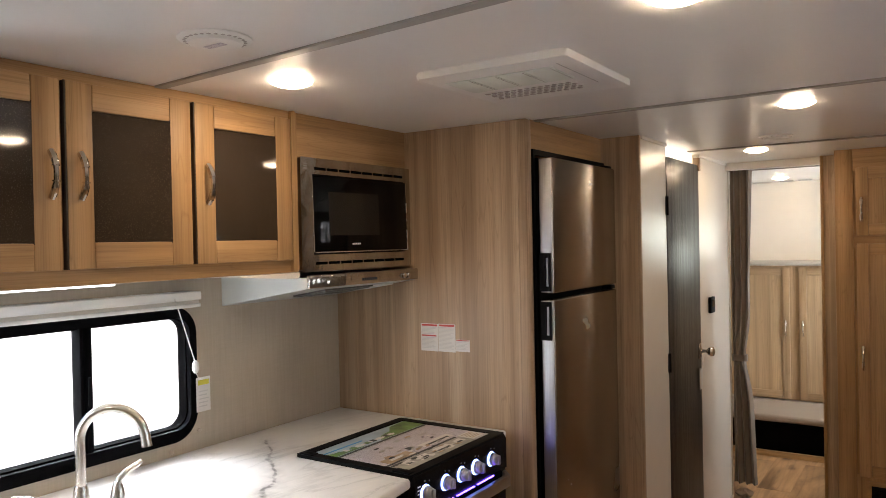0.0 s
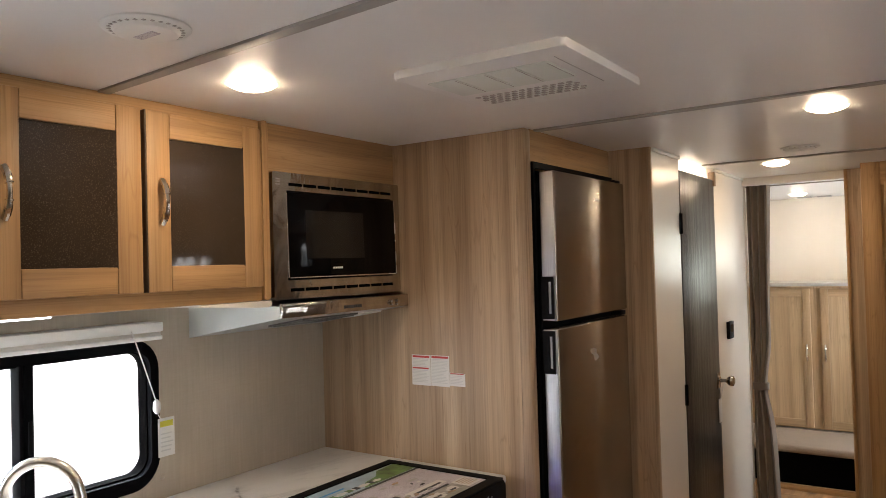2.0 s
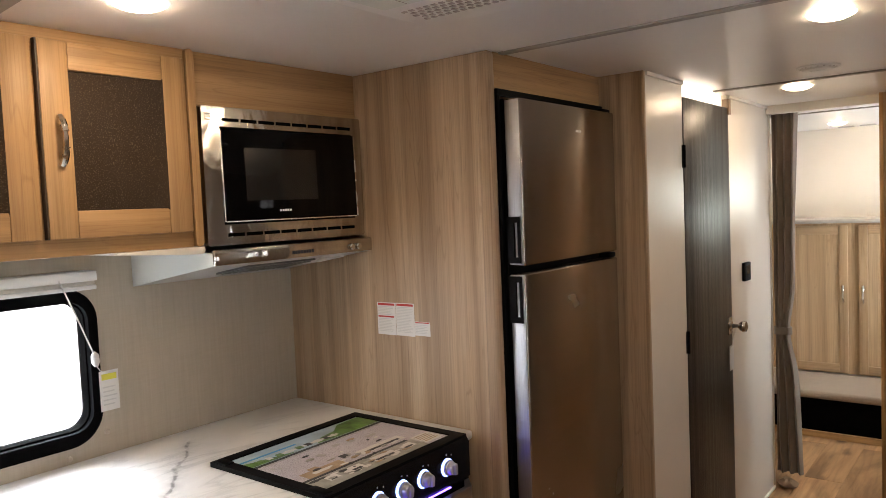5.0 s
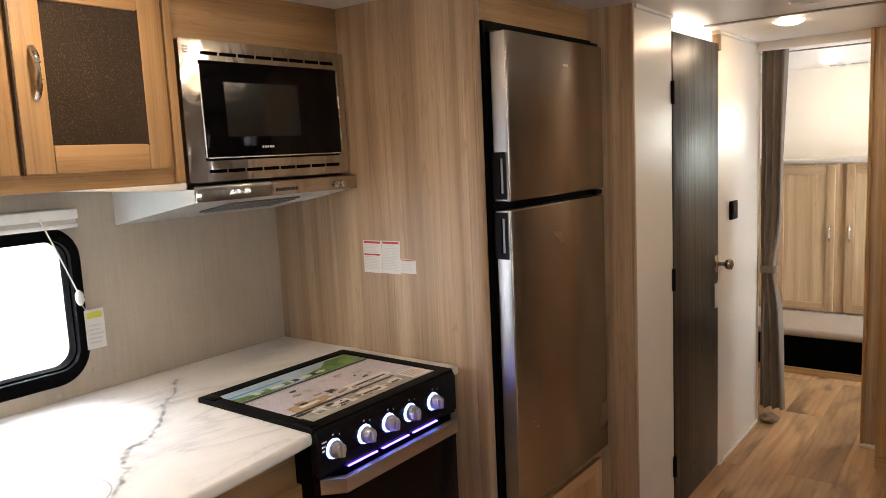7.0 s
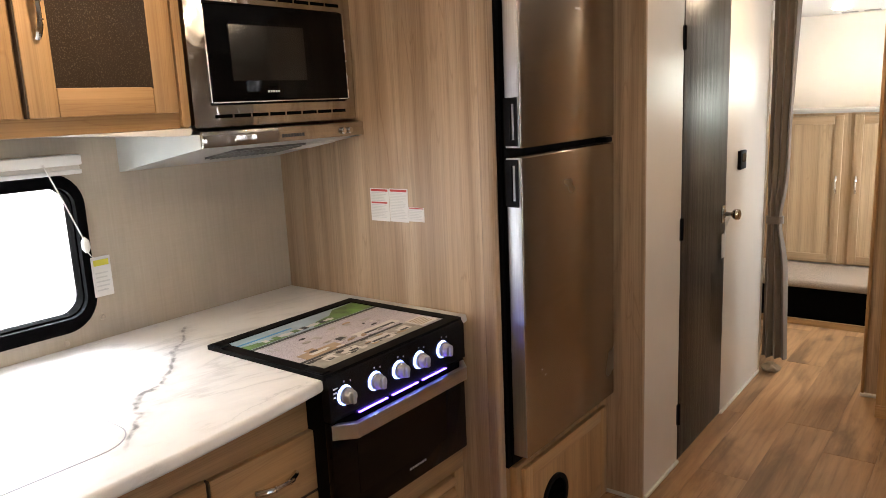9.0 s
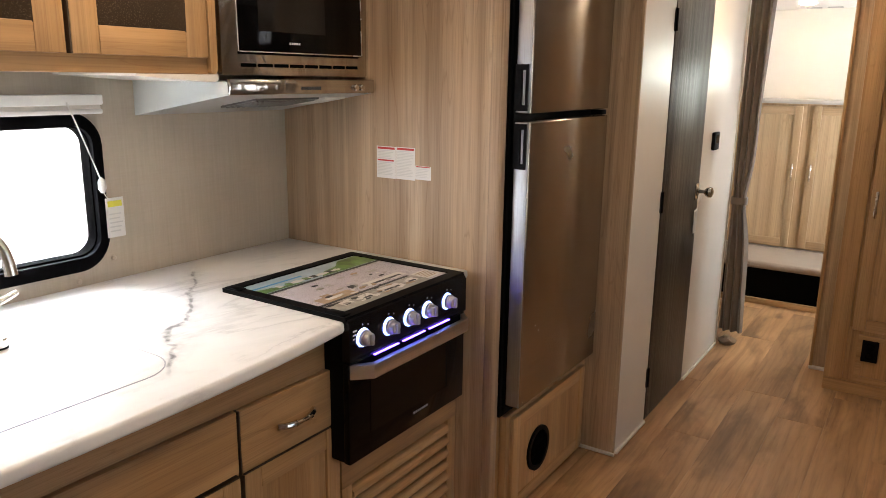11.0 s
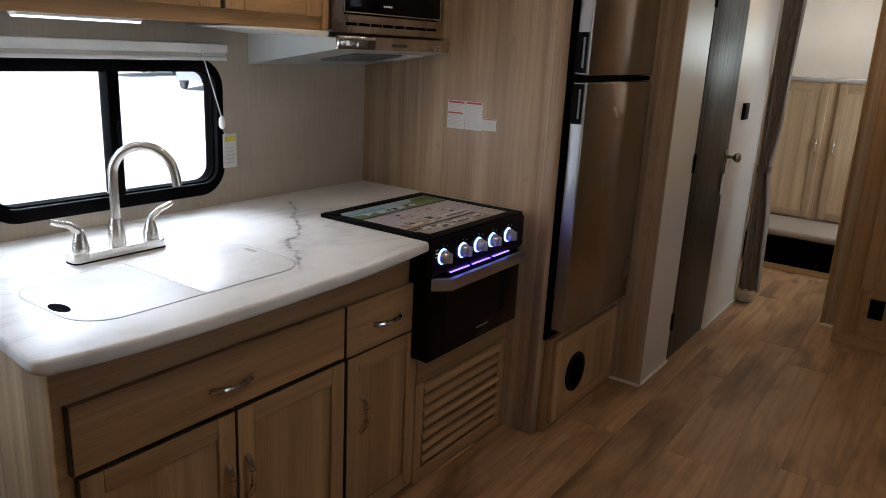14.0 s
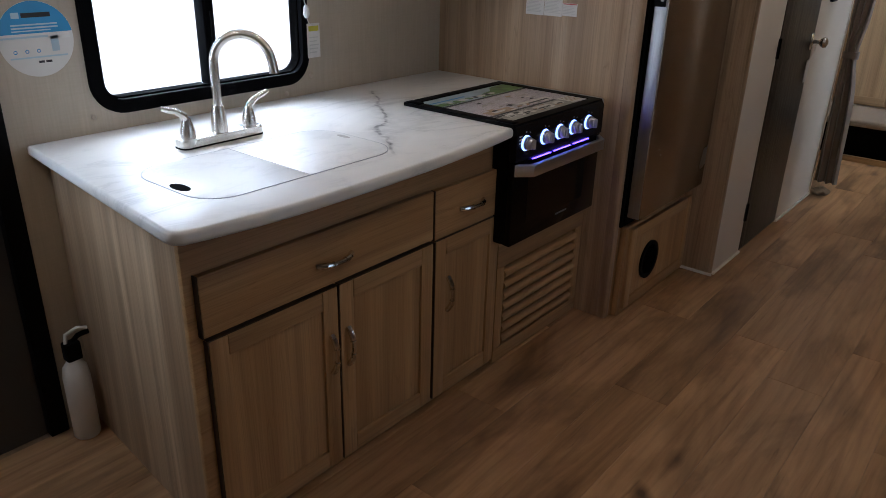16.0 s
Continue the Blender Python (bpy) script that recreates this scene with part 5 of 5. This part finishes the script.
for i in range(7):
    z = 0.064 + i * 0.0450
    bm = B()
    prism(bm, [(CF - 0.024, z + 0.037), (CF - 0.010, z + 0.035), (CF - 0.001, z + 0.031), (CF + 0.005, z + 0.024), (CF + 0.007, z + 0.015), (CF + 0.004, z + 0.008), (CF - 0.004, z + 0.005), (CF - 0.022, z + 0.006)], "y", y0 + 0.044, y1 - 0.049)
    part("slat", bm, M_OAK_H, l)

# ---- blind, cord and tag ----
b = thing("window_blind", "white pleated blind drawn up under its head rail", "blind", (-2.01, 1.14, 1.42))
bm = B()
box(bm, WX, -1.972, 0.71, 1.579, 1.442, 1.470, 0.003)
part("head_rail", bm, M_WHITE, b)
bm = B()
for i in range(5):
    box(bm, WX + 0.006 + 0.002 * (i % 2), -1.977 - 0.002 * (i % 2), 0.715, 1.573, 1.4305 + i * 0.0024, 1.4325 + i * 0.0024)
part("pleats", bm, M_WARM_WHITE, b)
bm = B()
box(bm, WX + 0.004, -1.973, 0.712, 1.577, 1.417, 1.430, 0.003)
part("bottom_rail", bm, M_WHITE, b)
bm = B()
tube(bm, [(-1.969, 1.470, 1.450), (-1.984, 1.517, 1.345), (-2.000, 1.568, 1.225)], 0.0022, 6)
part("cord", bm, M_CORD, b)
bm = B()
tube(bm, [(-2.0, 1.568, 1.232), (-2.002, 1.571, 1.222), (-2.006, 1.574, 1.20), (-2.008, 1.576, 1.188)], [0.004, 0.011, 0.012, 0.006], 12)
part("tassel", bm, M_CORD, b)
bm = B()
tube(bm, [(-2.008, 1.576, 1.19), (-2.018, 1.592, 1.17), (-2.024, 1.613, 1.158)], 0.0012, 6)
box(bm, -2.029, -2.027, 1.592, 1.650, 1.045, 1.165, 0)
tg = single("cord_tag", bm, M_PAPER, "white warning tag hanging from the blind cord", "tag")
bm = B()
box(bm, -2.0268, -2.026, 1.598, 1.644, 1.138, 1.156)
part("yellow_band", bm, M_YELLOW, tg)
for i in range(5):
    bm = B()
    box(bm, -2.0268, -2.026, 1.600, 1.635 + 0.004 * (i % 3), 1.062 + i * 0.013, 1.066 + i * 0.013)
    part("print_line", bm, M_FAINT, tg)

# ---- round sticker beside the window ----
s = thing("round_sticker", "round blue and white sticker on the wallboard", "sticker", (WX, 0.671, 1.092))
cy, cz, rr = 0.671, 1.189, 0.098
bm = B()
lathe(bm, [(rr, 0.0), (rr, 0.001)], (WX, cy, cz), "x", 48)
part("disc", bm, M_PAPER, s)
bm = B()
a0 = math.asin(0.16)
prism(bm, [(cy + rr * 0.995 * math.cos(a), cz + rr * 0.995 * math.sin(a)) for a in [a0 + (math.pi - 2 * a0) * i / 24 for i in range(25)]], "x", WX + 0.001, WX + 0.0015)
part("blue_band", bm, M_BLUE, s, "blue upper part")
for ya, yb, za, zb, mt in ((-0.055, -0.035, 0.055, 0.07, M_PALE_BLUE), (-0.03, 0.045, 0.056, 0.068, M_DARK_INK), (-0.06, 0.06, 0.036, 0.040, M_PALE_BLUE), (-0.06, 0.06, 0.028, 0.032, M_PALE_BLUE), (-0.06, 0.04, 0.021, 0.024, M_PALE_BLUE),
                           (-0.09, 0.03, 0.004, 0.009, M_PALE_BLUE), (0.036, 0.056, -0.034, 0.006, M_PALE_BLUE), (0.030, 0.088, -0.002, 0.012, M_WHITE), (-0.075, 0.075, -0.048, -0.044, M_PALE_BLUE), (-0.005, 0.010, -0.062, -0.056, M_DARK_INK), (0.014, 0.030, -0.062, -0.056, M_DARK_INK)):
    bm = B()
    box(bm, WX + 0.0012, WX + 0.0019, cy + ya, cy + yb, cz + za, cz + zb)
    part("print", bm, mt, s)
for y in (-0.06, -0.03, 0.0):
    bm = B()
    ring(bm, rrect(cy + y - 0.005, cy + y + 0.005, cz - 0.035, cz - 0.025, 0.0049, 5), rrect(cy + y - 0.003, cy + y + 0.003, cz - 0.033, cz - 0.027, 0.0029, 5), "x", WX + 0.0012, WX + 0.0018)
    part("print", bm, M_BLUE, s)

# ---- screw caps on the wallboard ----
for y, z in ((1.614, 0.978), (0.789, 0.959), (1.498, 0.927)):
    bm = B()
    lathe(bm, [(0.0085, 0.0), (0.0085, 0.002), (0.005, 0.0045)], (WX, y, z), "x", 16)
    single("screw_cap", bm, M_CAP, "small cream screw cap on the beige wallboard", "cap", group="screw caps under the window")

# ---- fire extinguisher by the entry ----
e = thing("fire_extinguisher", "small white fire extinguisher with a black valve, by the entry", "extinguisher", (-1.975, 0.575, 0.0))
bm = B()
lathe(bm, [(0.036, 0.0), (0.039, 0.006), (0.039, 0.21), (0.034, 0.245), (0.018, 0.268), (0.014, 0.28)], (-1.975, 0.575, 0.0), "z", 28)
part("bottle", bm, M_PAPER, e)
bm = B()
box(bm, -1.994, -1.956, 0.553, 0.599, 0.270, 0.330, 0.006)
tube(bm, [(-1.975, 0.580, 0.326), (-1.975, 0.60, 0.342), (-1.975, 0.638, 0.344)], 0.008, 10)
part("valve", bm, M_BLACK_MATT, e)
bm = B()
tube(bm, [(-1.975, 0.560, 0.318), (-1.975, 0.566, 0.356), (-1.975, 0.60, 0.366), (-1.975, 0.630, 0.357)], 0.006, 10)
part("lever", bm, M_WARM_WHITE, e)

# ---- pantry ----
PYF, PX0, PX1 = 4.39, -0.322, 0.44
p = thing("pantry_cabinet", "tall oak pantry cabinet with framed doors and black socket", "cabinet", (0.05, 4.5, 0))
bm = B()
box(bm, PX0, PX1, PYF + 0.018, 4.651, 0, CZ - 0.001, 0.002)
part("body", bm, M_PANEL, p)
bm = B()
box(bm, PX0, PX0 + 0.085, PYF, PYF + 0.018, 0, CZ - 0.001, 0.003)
box(bm, PX1 - 0.05, PX1, PYF, PYF + 0.018, 0, CZ - 0.001, 0.003)
box(bm, PX0 + 0.085, PX1 - 0.05, PYF + 0.002, PYF + 0.018, 0, 0.07, 0.001, 1)
box(bm, PX0 + 0.085, PX1 - 0.05, PYF + 0.002, PYF + 0.018, 0.07, 0.345, 0.001, 0)
box(bm, PX0 + 0.085, PX1 - 0.05, PYF, PYF + 0.018, 1.545, 1.63, 0.001, 1)
box(bm, PX0 + 0.085, PX1 - 0.05, PYF, PYF + 0.018, 1.95, CZ - 0.001, 0.001, 1)
box(bm, PX0 + 0.085, PX1 - 0.05, PYF + 0.010, PYF + 0.018, 0.345, 1.95, 0, 0)
part("face_frame", bm, [M_OAK_V, M_OAK_X], p)
for z0, z1, hz in ((1.607, 1.965, 1.745), (0.338, 1.565, 0.965)):
    dr = shaker("door", p, "y", PYF - 0.018, -0.222, 0.375, z0, z1, 0.055, 0.06, 0.018, -1, 0.008, None, (M_OAK_V, M_OAK_X))
    pull(dr, "y", PYF - 0.018, -0.197, hz, 0.12, True, -1)
bm = B()
box(bm, PX0, PX1, PYF - 0.010, PYF + 0.002, 0.0, 0.062, 0.003)
part("plinth", bm, M_OAK_X, p)
bm = B()
ring(bm, rrect(-0.19, 0.36, 0.075, 0.315, 0.003, 2), rrect(-0.165, 0.335, 0.10, 0.29, 0.003, 2), "y", PYF - 0.008, PYF + 0.002)
part("base_board", bm, M_OAK_X, p)
bm = B()
box(bm, -0.170, -0.098, PYF - 0.012, PYF - 0.004, 0.182, 0.292, 0.003)
so = part("socket", bm, M_BLACK_MATT, p, "black socket plate")
for z in (0.215, 0.26):
    bm = B()
    box(bm, -0.150, -0.118, PYF - 0.0135, PYF - 0.0115, z - 0.013, z + 0.013, 0.002)
    part("outlet", bm, M_BLACK, so)

# ---- bunk room ----
b = thing("step_bench", "carpeted step bench in front of the bunk room wardrobe", "bench", (-0.85, 6.0, 0))
bm = B()
box(bm, WX, 0.44, 5.735, 6.32, 0.255, 0.308, 0.02, 0, 4)
part("carpet_top", bm, M_CARPET, b, "speckled grey-brown carpet")
# solid dark sheet in place of the shaded space under the step
bm = B()
box(bm, WX, 0.44, 5.76, 5.80, 0.035, 0.2545)
part("opening", bm, M_VOID, b, "dark sheet painted as the shade in the open front")
bm = B()
box(bm, WX, 0.44, 5.742, 5.80, 0.0, 0.042, 0.003)
part("plinth", bm, M_OAK_X, b)
w = thing("bunk_wardrobe", "pale oak wardrobe with framed doors and a stone-look top", "wardrobe", (-0.8, 6.4, 0.3))
bm = B()
box(bm, WX, 0.44, 6.322, 6.70, 0.31, 1.375)
part("body", bm, M_PALE_V, w)
bm = B()
box(bm, WX, 0.44, 6.285, 6.715, 1.376, 1.404, 0.006)
part("top", bm, M_BATTEN, w, "grey stone-look top")
for x0, x1, hx in ((-1.225, -0.838, -0.866), (-0.770, -0.385, -0.742)):
    dr = shaker("door", w, "y", 6.304, x0, x1, 0.318, 1.358, 0.055, 0.06, 0.018, -1, 0.008, None, (M_PALE_V, M_PALE_X))
    pull(dr, "y", 6.304, hx, 0.88, 0.115, True, -1)
for x in (-0.94, -0.80):
    bm = B()
    box(bm, x, x + 0.10, 6.600, 6.64, CZ - 0.008, CZ, 0.002)
    single("ceiling_vent", bm, M_INK, "small grey slotted ceiling vent", "vent")


# ---- ceiling fittings ----
def ceiling_light(x, y):
    l = thing("ceiling_light", "round flush white ceiling light, lit warm", "light", (x, y, CZ), "round ceiling lights")
    bm = B()
    lathe(bm, [(0.054, -0.0006), (0.0615, -0.0005), (0.062, 0.0)], (x, y, CZ), "z", 36)
    part("rim", bm, M_WHITE, l)
    bm = B()
    lathe(bm, [(0.010, -0.0150), (0.023, -0.0142), (0.037, -0.0112), (0.047, -0.0072), (0.0535, -0.0040), (0.0565, -0.0020), (0.0575, -0.0004)], (x, y, CZ), "z", 36)
    part("diffuser", bm, M_LAMP, l, "glowing warm diffuser")
    return l


first = ceiling_light(-1.340, 1.392)
# the one at (-1.365, 0.0) is unseen, added to carry on the row
for x, y in ((-0.275, 1.31), (-0.266, 2.69), (-0.65, 4.06), (-0.88, 6.24), (-1.365, 0.0)):
    copy_thing(first, pose(x, y, CZ))


def disc_fitting(name, label, category, x, y, r, slots):
    o = thing(name, label, category, (x, y, CZ))
    bm = B()
    lathe(bm, [(r * 0.60, -0.015), (r * 0.70, -0.013), (r * 0.76, -0.007), (r * 0.97, -0.005), (r, -0.003), (r, 0.0)], (x, y, CZ), "z", 40)
    part("cover", bm, M_WHITE, o)
    bm = B()
    for i in range(slots):
        a = 2 * math.pi * i / slots
        cx, cy2 = x + r * 0.80 * math.cos(a), y + r * 0.80 * math.sin(a)
        box(bm, cx - 0.003, cx + 0.003, cy2 - 0.003, cy2 + 0.003, CZ - 0.0075, CZ - 0.0045)
    part("slots", bm, M_BATTEN, o)
    bm = B()
    box(bm, x - r * 0.35, x + r * 0.35, y - r * 0.12, y + r * 0.12, CZ - 0.0162, CZ - 0.0145)
    part("test_button", bm, M_LILAC if slots > 20 else M_WHITE, o)


disc_fitting("smoke_alarm", "round white smoke alarm on the ceiling", "alarm", -1.160, 0.988, 0.078, 28)
disc_fitting("ceiling_speaker", "round white ceiling speaker", "speaker", -0.470, 3.56, 0.075, 18)


def air_unit():
    x0, x1, y0, y1 = -1.016, -0.588, 1.518, 1.962
    a = thing("air_conditioner", "white ceiling air conditioner panel with slotted filters and a grille", "air conditioner", ((x0 + x1) / 2, (y0 + y1) / 2, CZ))
    z = CZ - 0.019
    bm = B()
    prism(bm, rrect(x0, x1, y0, y1, 0.012), "z", z, CZ, 0, 0.006)
    cv = part("cover", bm, M_WHITE, a)
    n = 4
    for i in range(n):
        xa = -0.975 + i * 0.078
        bm = B()
        box(bm, xa, xa + 0.0755, 1.60, 1.755, z - 0.003, z + 0.004, 0.0015)
        fp = part("filter_panel", bm, M_FILTER, a, "pale grey-green filter panel")
        for k in range(14):
            bm = B()
            box(bm, xa + 0.0700, xa + 0.0725, 1.611 + k * 0.0100, 1.6165 + k * 0.0100, z - 0.0036, z - 0.002)
            part("slot", bm, M_JOINT, fp)
    bm = B()
    for i in range(13):
        for k in range(5):
            xa, ya = -0.965 + i * 0.021, 1.798 + k * 0.020
            xa += 0.0105 * (k % 2)
            box(bm, xa, xa + 0.012, ya, ya + 0.010, z - 0.002, z + 0.002)
    tagged(part("outlet_grille", bm, M_BATTEN, cv, "grille of small square outlets"), kind="stuff")
    bm = B()
    box(bm, x1 - 0.052, x1 - 0.050, 1.58, 1.85, z - 0.001, z + 0.002)
    part("seam", bm, M_BATTEN, cv)


air_unit()

# ---- outside ----
bm = B()
box(bm, -160, 160, -160, 160, -0.85, -0.75)
single("ground", bm, M_GRAVEL, "pale gravel lot in the sun", "ground", "structure")


def wheel(parent, x, y, z, r, axis_turn):
    bm = B()
    lathe(bm, [(r * 0.6, -0.11), (r * 0.95, -0.11), (r, -0.07), (r, 0.07), (r * 0.95, 0.11), (r * 0.6, 0.11)], (x, y, z), "x", 24)
    wl = part("tyre", bm, M_TYRE, parent)
    bm = B()
    lathe(bm, [(r * 0.6, -0.10), (r * 0.5, -0.115), (r * 0.5, 0.115), (r * 0.6, 0.10)], (x, y, z), "x", 20)
    part("rim", bm, M_FASCIA, wl)


def trailer(x, y, turn, length):
    t = thing("travel_trailer", "white parked travel trailer with dark windows", "trailer", (0, 0, -0.75), "parked trailers")
    bm = B()
    prism(bm, [(-length / 2, -0.45), (length / 2, -0.45), (length / 2, 2.2), (length / 2 - 0.5, 2.45), (-length / 2 + 0.7, 2.45), (-length / 2, 1.5)], "x", -1.2, 1.2, 0, 0.05)
    part("body", bm, M_PAINT, t)
    for a, b2 in ((-2.2, -1.2), (0.2, 1.6)):
        bm = B()
        prism(bm, rrect(a, b2, 1.05, 1.75, 0.1), "x", 1.19, 1.215)
        part("window", bm, M_VEHICLE_GLASS, t)
    bm = B()
    prism(bm, rrect(-0.75, -0.05, 0.0, 1.95, 0.06), "x", 1.19, 1.21)
    part("door", bm, M_PAPER, t)
    bm = B()
    box(bm, 1.195, 1.21, -length / 2 + 0.3, length / 2 - 0.1, 0.25, 0.55)
    part("stripe", bm, M_FASCIA, t)
    for yy in (0.55, 1.4):
        wheel(t, 1.05, yy, -0.38, 0.36, 0)
        wheel(t, -1.05, yy, -0.38, 0.36, 0)
    t.matrix_basis = pose(x, y, -0.75, 0, 0, turn)
    return t


tr = trailer(-36, 24, 20, 7.5)
copy_thing(tr, pose(-40, 36, -0.75, 0, 0, 35))
copy_thing(tr, pose(-38, 9, -0.75, 0, 0, 5))


def pickup(x, y, turn):
    t = thing("pickup_truck", "grey parked pickup truck", "truck", (0, 0, -0.75))
    bm = B()
    prism(bm, [(-2.8, -0.35), (2.7, -0.35), (2.75, 0.25), (2.5, 0.42), (1.3, 0.5), (0.7, 1.1), (-0.9, 1.12), (-1.15, 0.5), (-2.8, 0.48)], "x", -0.95, 0.95, 0, 0.06)
    part("body", bm, M_TRUCK, t)
    bm = B()
    prism(bm, [(1.15, 0.52), (0.65, 1.02), (-0.8, 1.04), (-1.0, 0.52)], "x", -0.96, 0.96)
    part("side_window", bm, M_VEHICLE_GLASS, t)
    for yy in (-1.8, 1.75):
        for xx in (-0.88, 0.88):
            wheel(t, xx, yy, -0.36, 0.38, 0)
    t.matrix_basis = pose(x, y, -0.75, 0, 0, turn)


pickup(-27, 21, 40)

# ---- floor planks ----
bm = B()
box(bm, WX - T, EX + T, SY - T, NY + T, -0.06, -0.004)
fl = single("floor", bm, M_OAK_EDGE, "brown oak-look vinyl plank floor", "floor", "structure")
PW, PL = 0.200, 1.52
SHIFT = (0.35, 1.10, 0.10, 0.72, 1.32, 0.27, 0.92)
shared = {}
x = -2.05
col = 0
while x < EX:
    y = SY - SHIFT[col % 7]
    if col == 7:
        y = 2.60 - PL * 3
    if col == 8:
        y = 2.36 - PL * 3
    col += 1
    while y < NY:
        y0, y1 = max(y, SY), min(y + PL, NY)
        x0, x1 = max(x, WX), min(x + PW, EX)
        if y1 - y0 > 0.02 and x1 - x0 > 0.02:
            key = (round(x1 - x0, 3), round(y1 - y0, 3))
            if key not in shared:
                bm = B()
                box(bm, 0.0004, key[0] - 0.0004, 0.0003, key[1] - 0.0003, -0.006, 0.0, 0.0011, 0, 1)
                shared[key] = mesh_of("plank", bm, M_PLANK)
            ob = new("plank", shared[key])
            ob.location = (x0, y0, 0)
            ob.parent = fl
        y += PL
    x += PW
